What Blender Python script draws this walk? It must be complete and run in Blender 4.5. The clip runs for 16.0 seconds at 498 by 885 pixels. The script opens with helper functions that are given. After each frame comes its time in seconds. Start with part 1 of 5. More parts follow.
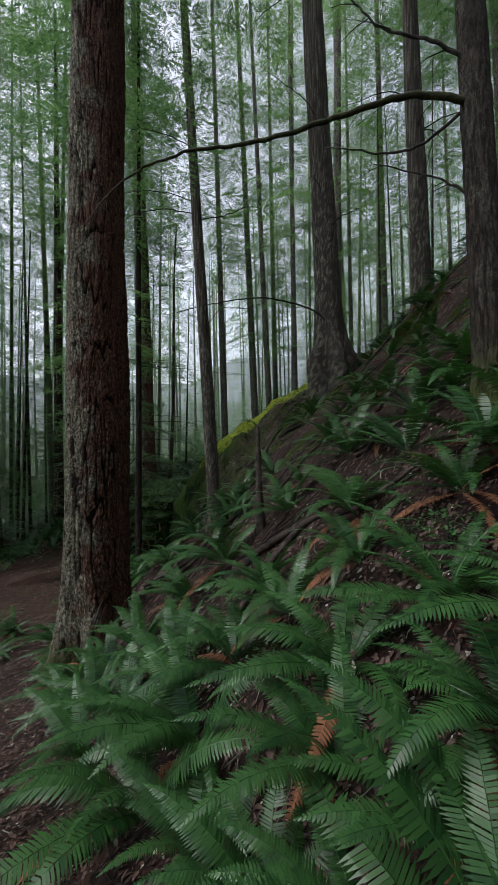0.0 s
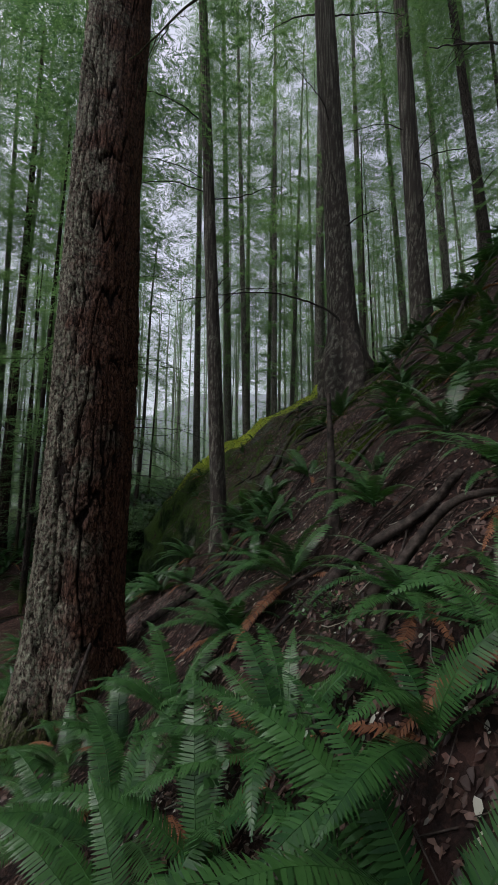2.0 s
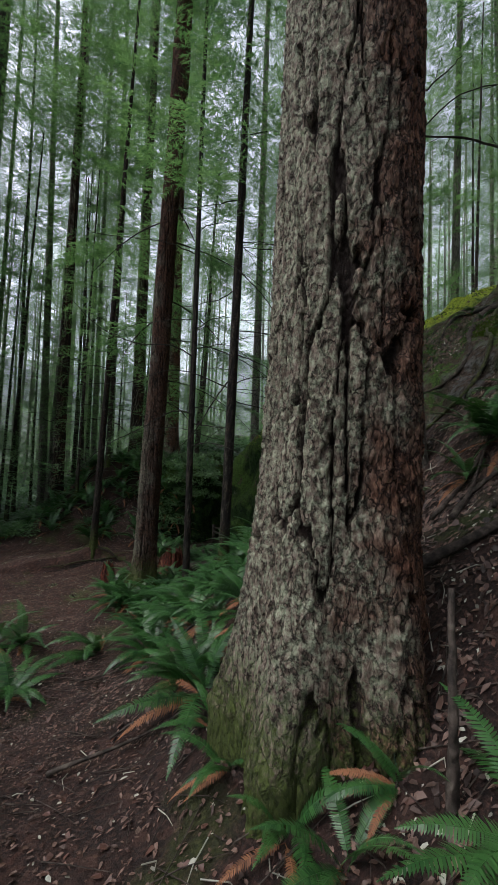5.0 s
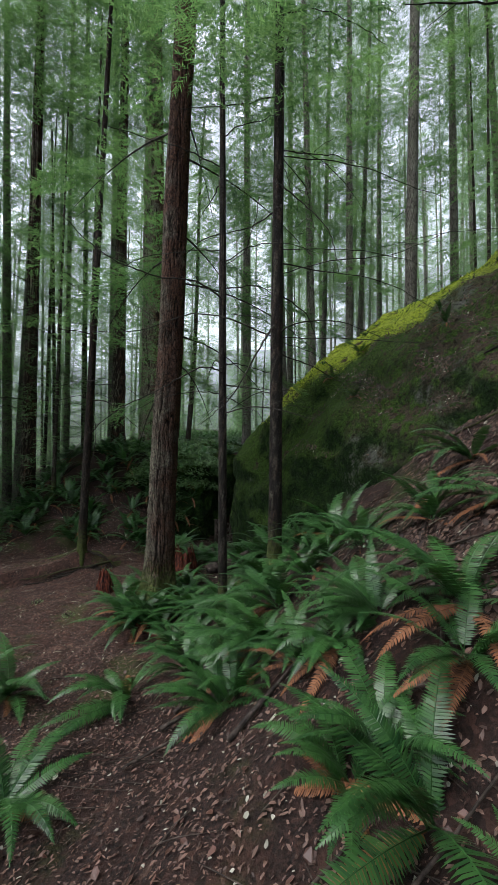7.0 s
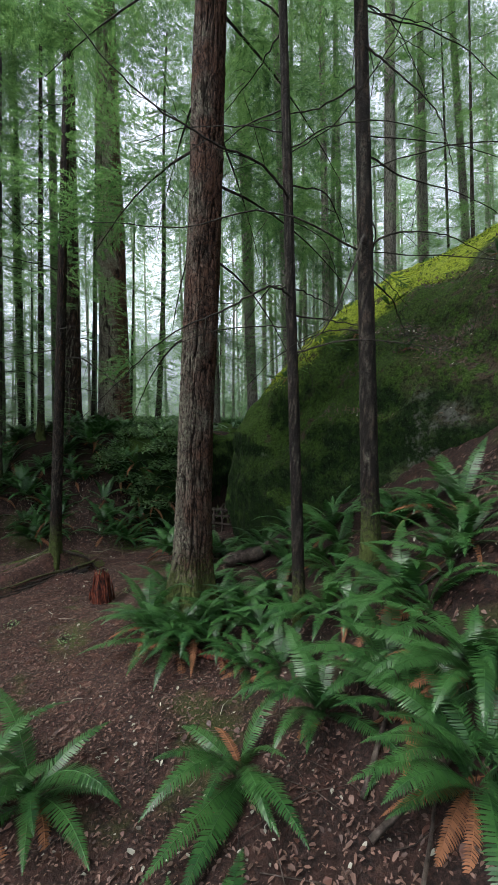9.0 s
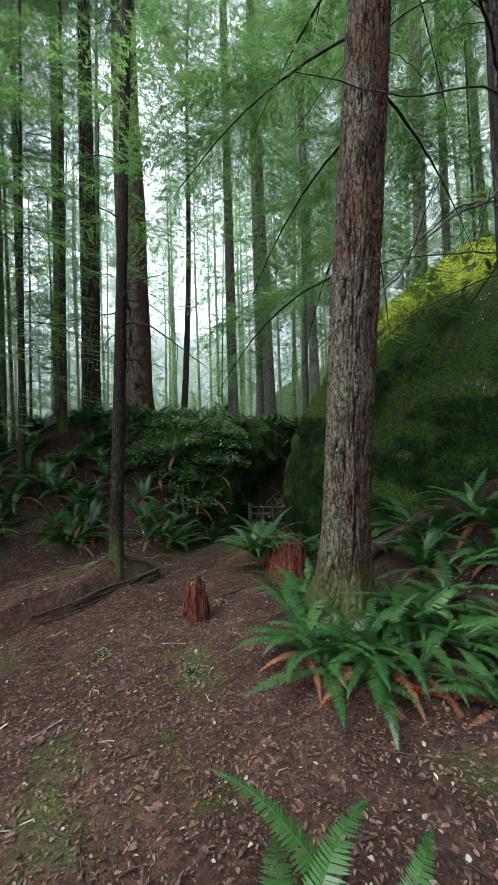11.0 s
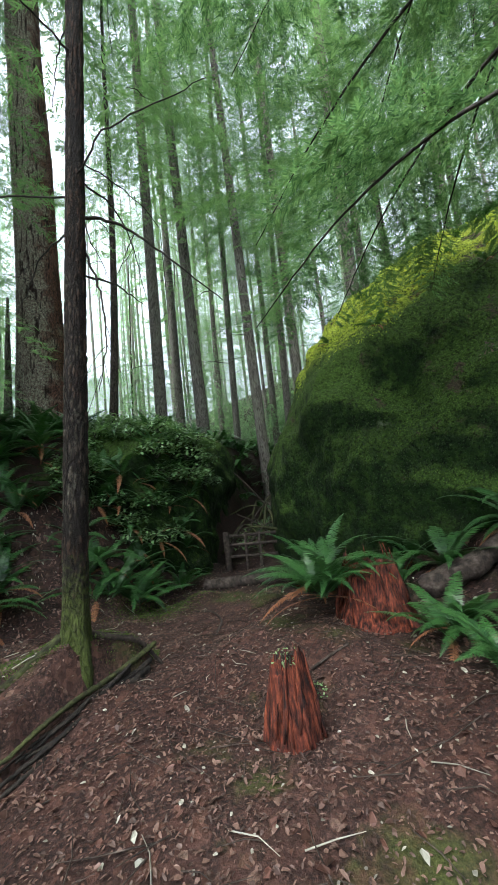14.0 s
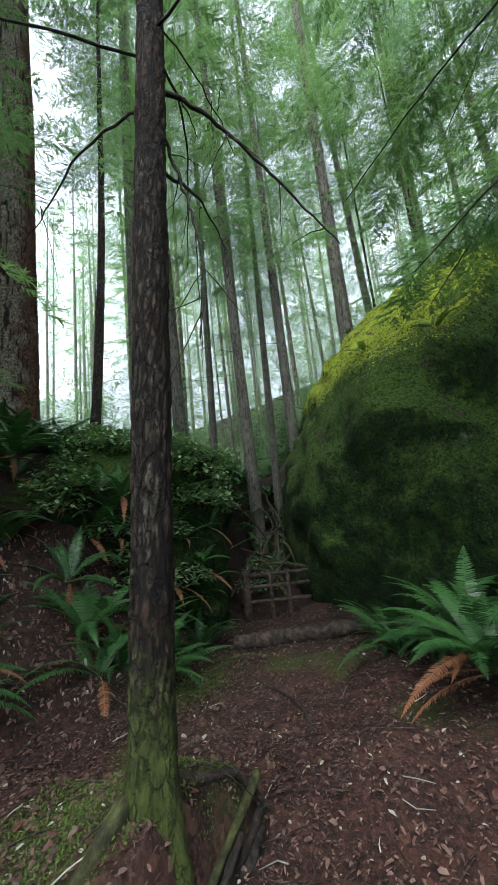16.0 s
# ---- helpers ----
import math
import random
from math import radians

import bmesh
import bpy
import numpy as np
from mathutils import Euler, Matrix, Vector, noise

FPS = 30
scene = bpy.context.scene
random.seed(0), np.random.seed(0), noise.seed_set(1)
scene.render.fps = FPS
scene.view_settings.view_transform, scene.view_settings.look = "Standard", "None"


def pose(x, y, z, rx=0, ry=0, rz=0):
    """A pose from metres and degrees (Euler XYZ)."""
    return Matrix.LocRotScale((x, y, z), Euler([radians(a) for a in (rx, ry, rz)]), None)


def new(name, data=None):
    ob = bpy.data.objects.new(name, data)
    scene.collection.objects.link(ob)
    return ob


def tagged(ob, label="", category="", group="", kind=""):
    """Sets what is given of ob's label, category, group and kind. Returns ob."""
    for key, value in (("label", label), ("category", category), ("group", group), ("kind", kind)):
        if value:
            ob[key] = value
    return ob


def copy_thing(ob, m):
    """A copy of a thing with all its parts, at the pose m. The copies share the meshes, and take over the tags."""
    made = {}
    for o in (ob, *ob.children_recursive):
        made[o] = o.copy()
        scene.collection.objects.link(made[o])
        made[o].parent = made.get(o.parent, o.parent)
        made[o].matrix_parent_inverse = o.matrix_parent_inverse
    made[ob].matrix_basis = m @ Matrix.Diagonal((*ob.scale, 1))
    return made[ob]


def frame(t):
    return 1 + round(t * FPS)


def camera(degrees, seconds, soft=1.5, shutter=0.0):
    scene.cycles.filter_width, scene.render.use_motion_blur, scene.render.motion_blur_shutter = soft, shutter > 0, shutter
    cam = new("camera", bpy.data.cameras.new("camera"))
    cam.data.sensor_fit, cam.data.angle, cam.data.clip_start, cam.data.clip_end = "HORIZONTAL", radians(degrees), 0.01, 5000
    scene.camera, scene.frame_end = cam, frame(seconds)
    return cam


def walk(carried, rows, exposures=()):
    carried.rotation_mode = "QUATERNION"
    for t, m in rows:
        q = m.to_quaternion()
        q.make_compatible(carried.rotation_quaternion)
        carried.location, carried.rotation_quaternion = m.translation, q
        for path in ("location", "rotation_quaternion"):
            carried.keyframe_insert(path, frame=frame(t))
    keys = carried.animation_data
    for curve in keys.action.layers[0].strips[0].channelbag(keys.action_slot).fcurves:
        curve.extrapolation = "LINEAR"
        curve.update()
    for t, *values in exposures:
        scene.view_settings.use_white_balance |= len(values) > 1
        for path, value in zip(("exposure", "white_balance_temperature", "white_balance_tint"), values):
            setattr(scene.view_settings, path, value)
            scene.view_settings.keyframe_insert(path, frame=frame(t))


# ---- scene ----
cam = camera(66.9, 16.0)
walk(cam, [
    (0.0, pose(0.000, 0.000, 4.375, 91.50, 1.20, 0.03)),
    (0.5, pose(-0.127, 0.318, 4.271, 93.42, 1.10, -3.77)),
    (1.0, pose(-0.350, 0.645, 4.174, 96.55, 0.56, -6.59)),
    (1.5, pose(-0.633, 0.985, 4.009, 97.73, 0.39, -7.59)),
    (2.0, pose(-1.013, 1.291, 3.795, 97.44, -0.23, -6.91)),
    (2.5, pose(-1.342, 1.646, 3.611, 95.99, -1.28, -4.83)),
    (3.0, pose(-1.685, 1.969, 3.466, 94.23, -2.01, -3.45)),
    (3.5, pose(-2.013, 2.343, 3.343, 93.24, -2.22, -3.06)),
    (4.0, pose(-2.336, 2.661, 3.228, 92.63, -2.32, -3.26)),
    (4.5, pose(-2.689, 3.024, 3.100, 92.53, -2.21, -3.56)),
    (5.0, pose(-3.007, 3.383, 2.981, 92.51, -2.20, -4.05)),
    (7.5, pose(-4.284, 5.398, 2.490, 91.77, 0.35, -11.23)),
    (8.0, pose(-4.585, 5.814, 2.397, 90.65, 0.86, -14.22)),
    (8.5, pose(-4.895, 6.223, 2.320, 90.32, 1.05, -17.11)),
    (9.0, pose(-5.258, 6.625, 2.234, 90.51, 1.00, -18.61)),
    (9.5, pose(-5.649, 7.058, 2.157, 90.80, 1.02, -19.11)),
    (10.0, pose(-6.020, 7.461, 2.088, 91.00, 1.13, -19.51)),
    (12.5, pose(-7.086, 9.362, 1.656, 92.26, 3.47, -29.85)),
    (13.0, pose(-7.122, 9.838, 1.540, 93.40, 4.36, -32.82)),
    (13.5, pose(-7.130, 10.332, 1.457, 94.76, 5.13, -35.21)),
    (14.0, pose(-7.073, 10.804, 1.424, 96.71, 6.00, -37.79)),
    (14.5, pose(-7.020, 11.260, 1.399, 98.37, 6.35, -39.78)),
    (15.0, pose(-7.072, 11.649, 1.412, 99.52, 6.21, -41.99)),
    (15.5, pose(-7.118, 12.071, 1.452, 100.38, 6.16, -43.70)),
    (16.0, pose(-7.214, 12.452, 1.465, 100.74, 5.80, -45.31)),
], exposures=[(0.0, 0.95, 6200, 11), (3.2, 0.6, 6300, 17), (5.0, 1.25, 6200, 11), (8.0, 1.8, 6200, 11), (12.5, 2.5, 6150, 5), (14.2, 2.6, 6100, 8), (16.0, 2.35, 6050, 9)])

# ---- light ----
world = bpy.data.worlds.new("overcast_sky")
scene.world = world
world.use_nodes = True
wn, wl = world.node_tree.nodes, world.node_tree.links
sky = wn.new("ShaderNodeTexSky")
sky.sky_type, sky.sun_disc = "NISHITA", False
sky.sun_elevation, sky.sun_rotation = radians(56), radians(265)
sky.air_density, sky.dust_density = 1.0, 3.0
pale = wn.new("ShaderNodeHueSaturation")
pale.inputs["Saturation"].default_value = 0.32
pale.inputs["Value"].default_value = 1.0
wl.new(sky.outputs[0], pale.inputs["Color"])
wl.new(pale.outputs[0], wn["Background"].inputs["Color"])
wn["Background"].inputs["Strength"].default_value = 0.15
sun = new("sun", bpy.data.lights.new("sun", "SUN"))
sun.data.energy, sun.data.angle, sun.data.color = 0.55, radians(40), (1.0, 0.97, 0.92)
sun.matrix_world = pose(0, 0, 60, 28, 0, -70)


# ---- materials ----
def material(name, rough=0.8, spec=0.3):
    m = bpy.data.materials.new(name)
    m.use_nodes = True
    n, l = m.node_tree.nodes, m.node_tree.links
    b = n["Principled BSDF"]
    b.inputs["Roughness"].default_value = rough
    b.inputs["Specular IOR Level"].default_value = spec
    return m, n, l, b


def tex(n, l, scale, detail=5.0, rough=0.6, stretch=(1, 1, 1), coord="Object", kind="noise"):
    c = n.new("ShaderNodeTexCoord")
    mp = n.new("ShaderNodeMapping")
    mp.inputs["Scale"].default_value = stretch
    l.new(c.outputs[coord], mp.inputs["Vector"])
    if kind == "noise":
        t = n.new("ShaderNodeTexNoise")
        t.inputs["Detail"].default_value, t.inputs["Roughness"].default_value = detail, rough
    else:
        t = n.new("ShaderNodeTexVoronoi")
        t.feature = "DISTANCE_TO_EDGE" if kind == "edge" else "F1"
    t.inputs["Scale"].default_value = scale
    l.new(mp.outputs[0], t.inputs["Vector"])
    return t


def ramp(n, l, src, stops):
    r = n.new("ShaderNodeValToRGB")
    e = r.color_ramp.elements
    while len(e) < len(stops):
        e.new(0.5)
    for k, (p, c) in zip(e, stops):
        k.position, k.color = p, (*c, 1)
    l.new(src, r.inputs[0])
    return r.outputs[0]


def mix(n, l, fac, a, b, mode="MIX"):
    x = n.new("ShaderNodeMix")
    x.data_type, x.blend_type = "RGBA", mode
    for sock, v in ((x.inputs[0], fac), (x.inputs[6], a), (x.inputs[7], b)):
        if isinstance(v, (int, float)):
            sock.default_value = v
        elif isinstance(v, tuple):
            sock.default_value = (*v, 1)
        else:
            l.new(v, sock)
    return x.outputs[2]


def step(n, l, src, lo, hi):
    m = n.new("ShaderNodeMapRange")
    m.interpolation_type = "SMOOTHSTEP"
    m.inputs[1].default_value, m.inputs[2].default_value = lo, hi
    l.new(src, m.inputs[0])
    return m.outputs[0]


def bump(n, l, b, src, strength, dist=0.02, under=None):
    k = n.new("ShaderNodeBump")
    k.inputs["Strength"].default_value, k.inputs["Distance"].default_value = strength, dist
    l.new(src, k.inputs["Height"])
    if under:
        l.new(under, k.inputs["Normal"])
    l.new(k.outputs[0], b.inputs["Normal"])
    return k.outputs[0]


def soil_material():
    m, n, l, b = material("forest_soil", 0.85, 0.25)
    big, mid, fine = tex(n, l, 0.55, 4), tex(n, l, 5.0, 6), tex(n, l, 42.0, 6, 0.7)
    chip = tex(n, l, 26.0, kind="cell")
    c = ramp(n, l, fine.outputs[0], [(0.34, (0.005, 0.003, 0.003)), (0.5, (0.034, 0.019, 0.015)), (0.66, (0.12, 0.070, 0.056))])
    chips = ramp(n, l, chip.outputs["Color"], [(0.0, (0.014, 0.008, 0.006)), (0.5, (0.058, 0.030, 0.023)), (0.86, (0.11, 0.060, 0.044)), (0.97, (0.24, 0.18, 0.14))])
    c = mix(n, l, step(n, l, mid.outputs[0], 0.42, 0.62), c, chips)
    moss = ramp(n, l, fine.outputs[0], [(0.3, (0.018, 0.030, 0.008)), (0.7, (0.080, 0.108, 0.024))])
    patch = tex(n, l, 0.9, 7, 0.65)
    c = mix(n, l, step(n, l, patch.outputs[0], 0.54, 0.66), c, moss)
    c = mix(n, l, step(n, l, big.outputs[0], 0.35, 0.65), c, mix(n, l, 1.0, c, (0.72, 0.62, 0.58), "MULTIPLY"))
    # the trodden trail is bare and redder, the humus of the slopes nearly black
    tr = n.new("ShaderNodeAttribute")
    tr.attribute_name = "trodden"
    c = mix(n, l, tr.outputs["Fac"], mix(n, l, 1.0, c, (0.46, 0.43, 0.42), "MULTIPLY"), mix(n, l, 1.0, c, (0.92, 0.84, 0.82), "MULTIPLY"))
    l.new(c, b.inputs["Base Color"])
    h = bump(n, l, b, mid.outputs[0], 0.7, 0.05)
    bump(n, l, b, fine.outputs[0], 1.0, 0.02, h)
    return m


def bark_material(name, dark, mid_c, light, lichen, stretch=0.18, scale=16.0, lich=0.6, attr=False, foot=0.0, ruddy_shade=(0.85, 0.52, 0.40)):
    m, n, l, b = material(name, 0.9, 0.2)
    e = tex(n, l, scale, 6, 0.6, stretch=(1, 1, stretch))
    f = tex(n, l, 60.0, 7, 0.7, (1, 1, 0.4))
    g = tex(n, l, 2.2, 6, 0.65)
    grain = ramp(n, l, f.outputs[0], [(0.3, dark), (0.5, mid_c), (0.72, light)])
    if attr:
        a = n.new("ShaderNodeAttribute")
        a.attribute_name = "plate"
        crack = step(n, l, a.outputs["Fac"], 0.0, 0.85)
    else:
        crack = step(n, l, e.outputs[0], 0.36, 0.52)
    flakes = tex(n, l, 34.0, 6, 0.7, (1, 1, 0.3))
    seam = step(n, l, flakes.outputs[0], 0.40, 0.50)
    if attr:
        cells = tex(n, l, 20.0, stretch=(1, 1, 0.32), kind="edge")
        shift = n.new("ShaderNodeVectorMath")
        shift.operation = "MULTIPLY_ADD"
        l.new(tex(n, l, 9.0, 4).outputs["Color"], shift.inputs[0])
        shift.inputs[1].default_value = (0.12, 0.12, 0.12)
        l.new(cells.inputs["Vector"].links[0].from_socket, shift.inputs[2])
        l.new(shift.outputs[0], cells.inputs["Vector"])
        seam = step(n, l, cells.outputs["Distance"], 0.0, 0.10)
    grain = mix(n, l, seam, dark, grain)
    spots = tex(n, l, 26.0 if attr else 55.0, 8, 0.75)
    where = n.new("ShaderNodeMath")
    where.operation = "MULTIPLY"
    if attr:
        # lichen keeps to the side facing the trail; its paleness is partly painted light
        tc2, sx2, side = n.new("ShaderNodeTexCoord"), n.new("ShaderNodeSeparateXYZ"), n.new("ShaderNodeMath")
        l.new(tc2.outputs["Object"], sx2.inputs[0])
        side.operation = "MULTIPLY_ADD"
        l.new(sx2.outputs["X"], side.inputs[0])
        side.inputs[1].default_value = -0.55
        l.new(g.outputs[0], side.inputs[2])
        l.new(step(n, l, side.outputs[0], 0.42, lich), where.inputs[0])
        # the sheltered side is bare and redder, with shade multiplied into its colour
        grain = mix(n, l, step(n, l, side.outputs[0], 0.30, 0.60), mix(n, l, 1.0, grain, ruddy_shade, "MULTIPLY"), grain)
    else:
        l.new(step(n, l, g.outputs[0], 0.44, lich), where.inputs[0])
    c = mix(n, l, crack, dark, grain)
    l.new(step(n, l, spots.outputs[0], 0.42, 0.72), where.inputs[1])
    w2 = n.new("ShaderNodeMath")
    w2.operation = "MULTIPLY"
    l.new(where.outputs[0], w2.inputs[0])
    l.new(crack, w2.inputs[1])
    c = mix(n, l, w2.outputs[0], c, lichen)
    if foot:
        # cushions of moss on the root flare
        tc, sx, lo = n.new("ShaderNodeTexCoord"), n.new("ShaderNodeSeparateXYZ"), n.new("ShaderNodeMath")
        l.new(tc.outputs["Object"], sx.inputs[0])
        lo.operation = "MULTIPLY_ADD"
        l.new(spots.outputs[0], lo.inputs[0])
        lo.inputs[1].default_value = -1.9
        l.new(sx.outputs["Z"], lo.inputs[2])
        c = mix(n, l, step(n, l, lo.outputs[0], foot - 0.8, foot - 1.3), c, ramp(n, l, f.outputs[0], [(0.3, (0.015, 0.022, 0.006)), (0.7, (0.075, 0.095, 0.022))]))
    l.new(c, b.inputs["Base Color"])
    h = bump(n, l, b, crack, 0.25 if attr else 0.9, 0.02)
    h = bump(n, l, b, seam if attr else flakes.outputs[0], 0.9, 0.02 if attr else 0.03, h)
    bump(n, l, b, f.outputs[0], 0.9, 0.018, h)
    return m


def leaf_material(name, dark, light, gloss=0.5, through_c=0.3, glow=(1.3, 1.35, 0.7)):
    m, n, l, b = material(name, gloss, 0.4)
    o = n.new("ShaderNodeObjectInfo")
    geo = n.new("ShaderNodeNewGeometry")
    t = tex(n, l, 3.0, 3)
    k = n.new("ShaderNodeMath")
    k.operation = "ADD"
    l.new(geo.outputs["Random Per Island"], k.inputs[0])
    l.new(t.outputs[0], k.inputs[1])
    k2 = n.new("ShaderNodeMath")
    k2.operation = "MULTIPLY_ADD"
    l.new(o.outputs["Random"], k2.inputs[0])
    k2.inputs[1].default_value = 0.8
    l.new(k.outputs[0], k2.inputs[2])
    c = ramp(n, l, step(n, l, k2.outputs[0], 0.3, 2.0), [(0.0, dark), (1.0, light)])
    l.new(c, b.inputs["Base Color"])
    tr = n.new("ShaderNodeBsdfTranslucent")
    l.new(mix(n, l, 1.0, c, glow, "MULTIPLY"), tr.inputs["Color"])
    ms = n.new("ShaderNodeMixShader")
    ms.inputs[0].default_value = through_c
    l.new(b.outputs[0], ms.inputs[1])
    l.new(tr.outputs[0], ms.inputs[2])
    l.new(ms.outputs[0], n["Material Output"].inputs["Surface"])
    return m


def moss_rock_material():
    m, n, l, b = material("mossy_rock", 0.95, 0.15)
    geo = n.new("ShaderNodeNewGeometry")
    sep = n.new("ShaderNodeSeparateXYZ")
    l.new(geo.outputs["Normal"], sep.inputs[0])
    big, mid, fine = tex(n, l, 0.8, 6), tex(n, l, 6.0, 7, 0.65), tex(n, l, 55.0, 5, 0.7)
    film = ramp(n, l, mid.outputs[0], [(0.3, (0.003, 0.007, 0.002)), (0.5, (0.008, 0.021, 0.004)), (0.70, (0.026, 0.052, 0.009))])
    rock = ramp(n, l, mid.outputs[0], [(0.3, (0.028, 0.026, 0.024)), (0.7, (0.11, 0.105, 0.10))])
    cover = ramp(n, l, fine.outputs[0], [(0.3, (0.05, 0.085, 0.010)), (0.5, (0.22, 0.28, 0.025)), (0.72, (0.44, 0.49, 0.05))])
    litter = ramp(n, l, fine.outputs[0], [(0.3, (0.020, 0.014, 0.010)), (0.7, (0.085, 0.060, 0.045))])
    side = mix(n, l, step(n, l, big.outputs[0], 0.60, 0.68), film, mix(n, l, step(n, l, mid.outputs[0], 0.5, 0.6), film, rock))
    patches = tex(n, l, 1.7, 7, 0.7)
    green = ramp(n, l, fine.outputs[0], [(0.3, (0.008, 0.017, 0.004)), (0.52, (0.036, 0.070, 0.012)), (0.72, (0.10, 0.155, 0.026))])
    tc, at = n.new("ShaderNodeTexCoord"), n.new("ShaderNodeSeparateXYZ")
    l.new(tc.outputs["Object"], at.inputs[0])

    def lifted(src, by, amount):
        k = n.new("ShaderNodeMath")
        k.operation = "MULTIPLY_ADD"
        l.new(by, k.inputs[0])
        k.inputs[1].default_value = amount
        l.new(src, k.inputs[2])
        return k.outputs[0]

    # yellow moss keeps to the open crown, leaf litter and bare slabs to the part under the big fir
    crown = n.new("ShaderNodeAttribute")
    crown.attribute_name = "mossy"
    high = step(n, l, lifted(crown.outputs["Fac"], patches.outputs[0], 1.3), 0.95, 1.35)
    slab = mix(n, l, step(n, l, big.outputs[0], 0.50, 0.58), mix(n, l, step(n, l, mid.outputs[0], 0.46, 0.56), litter, green), mix(n, l, step(n, l, mid.outputs[0], 0.44, 0.54), litter, rock))
    low = mix(n, l, step(n, l, lifted(at.outputs["Y"], patches.outputs[0], 3.0), 13.4, 11.6), green, slab)
    top = mix(n, l, high, low, mix(n, l, step(n, l, mid.outputs[0], 0.54, 0.64), cover, green))
    top = mix(n, l, step(n, l, patches.outputs[0], 0.57, 0.64), top, litter)
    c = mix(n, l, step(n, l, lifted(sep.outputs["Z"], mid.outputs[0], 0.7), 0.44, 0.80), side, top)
    cush = tex(n, l, 22.0, 4, 0.6)
    c = mix(n, l, step(n, l, cush.outputs[0], 0.36, 0.52), mix(n, l, 1.0, c, (0.42, 0.42, 0.42), "MULTIPLY"), c)
    l.new(c, b.inputs["Base Color"])
    h = bump(n, l, b, mid.outputs[0], 0.8, 0.07)
    h = bump(n, l, b, cush.outputs[0], 1.0, 0.05, h)
    bump(n, l, b, fine.outputs[0], 0.9, 0.015, h)
    return m


def wood_material(name, a, c2, c3, stretch=(1, 1, 0.12), scale=30.0):
    m, n, l, b = material(name, 0.85, 0.25)
    g = tex(n, l, scale, 6, 0.65, stretch)
    s = tex(n, l, 4.0, 5)
    c = ramp(n, l, g.outputs[0], [(0.38, a), (0.54, c2), (0.74, c3)])
    c = mix(n, l, step(n, l, s.outputs[0], 0.5, 0.7), c, mix(n, l, 1.0, c, (0.45, 0.42, 0.4), "MULTIPLY"))
    l.new(c, b.inputs["Base Color"])
    bump(n, l, b, g.outputs[0], 0.9, 0.02)
    return m


SOIL = soil_material()
FIR = bark_material("fir_bark", (0.014, 0.008, 0.006), (0.10, 0.073, 0.057), (0.27, 0.225, 0.18), (0.33, 0.355, 0.25), lich=0.58, attr=True, foot=0.08)
SCALY = bark_material("scaly_fir_bark", (0.012, 0.008, 0.006), (0.072, 0.056, 0.044), (0.155, 0.13, 0.105), (0.19, 0.20, 0.14), lich=0.66, attr=True, foot=0.62)
FIR2 = bark_material("grey_fir_bark", (0.045, 0.037, 0.031), (0.135, 0.118, 0.098), (0.25, 0.225, 0.19), (0.25, 0.27, 0.20), lich=0.62, attr=True, ruddy_shade=(0.9, 0.85, 0.8))
FLAKY = bark_material("flaky_bark", (0.008, 0.006, 0.005), (0.046, 0.037, 0.029), (0.105, 0.090, 0.070), (0.16, 0.17, 0.125), lich=0.72, attr=True, foot=0.45)
BARK = bark_material("brown_bark", (0.011, 0.008, 0.006), (0.038, 0.029, 0.023), (0.088, 0.073, 0.060), (0.19, 0.20, 0.16), stretch=0.16, scale=38.0, lich=0.72, foot=0.45)
# grey bark, its tones lifted partly to suggest mist
GREYBARK = bark_material("grey_bark", (0.045, 0.040, 0.034), (0.13, 0.12, 0.102), (0.24, 0.23, 0.20), (0.22, 0.25, 0.17), stretch=0.2, scale=34.0, lich=0.6)
# bark of the far trunks, paled so the colour carries distance haze
HAZEBARK = bark_material("hazed_bark", (0.10, 0.095, 0.082), (0.19, 0.18, 0.155), (0.29, 0.28, 0.24), (0.25, 0.27, 0.20), stretch=0.2, scale=20.0, lich=0.6)
FERN = leaf_material("fern_green", (0.008, 0.036, 0.010), (0.034, 0.094, 0.023), 0.36, 0.2, (1.2, 1.35, 0.7))
DEADFERN = leaf_material("fern_brown", (0.07, 0.028, 0.014), (0.20, 0.085, 0.038), 0.8, 0.15)
NEEDLE = leaf_material("needle_green", (0.040, 0.092, 0.046), (0.135, 0.225, 0.105), 0.5, 0.55, (1.15, 1.25, 0.78))
MOSSFILM = leaf_material("dark_moss", (0.006, 0.016, 0.003), (0.024, 0.050, 0.008), 0.9, 0.2)
MOSSLOW = leaf_material("ground_moss", (0.015, 0.032, 0.006), (0.075, 0.12, 0.02), 0.9, 0.25)
# needle green of the far crowns, with haze mixed into the colour
HAZENEEDLE = leaf_material("hazed_needle", (0.075, 0.14, 0.078), (0.19, 0.29, 0.165), 0.6, 0.6, (1.1, 1.2, 0.85))
SALAL = leaf_material("shrub_green", (0.045, 0.095, 0.04), (0.15, 0.25, 0.11), 0.33, 0.25)
MOSSLEAF = leaf_material("moss_green", (0.08, 0.13, 0.012), (0.38, 0.47, 0.05), 0.9, 0.3)
LITTER = leaf_material("leaf_litter", (0.010, 0.006, 0.005), (0.13, 0.075, 0.056), 0.6, 0.1)
REDLEAF = leaf_material("red_brown_leaf", (0.014, 0.007, 0.005), (0.085, 0.038, 0.027), 0.5, 0.1)
PALELEAF = leaf_material("pale_leaf", (0.08, 0.075, 0.06), (0.32, 0.315, 0.26), 0.6, 0.1)
MOSSROCK = moss_rock_material()
REDWOOD = wood_material("rotten_wood", (0.010, 0.004, 0.003), (0.085, 0.020, 0.011), (0.27, 0.070, 0.030), (1, 1, 0.2), 40.0)
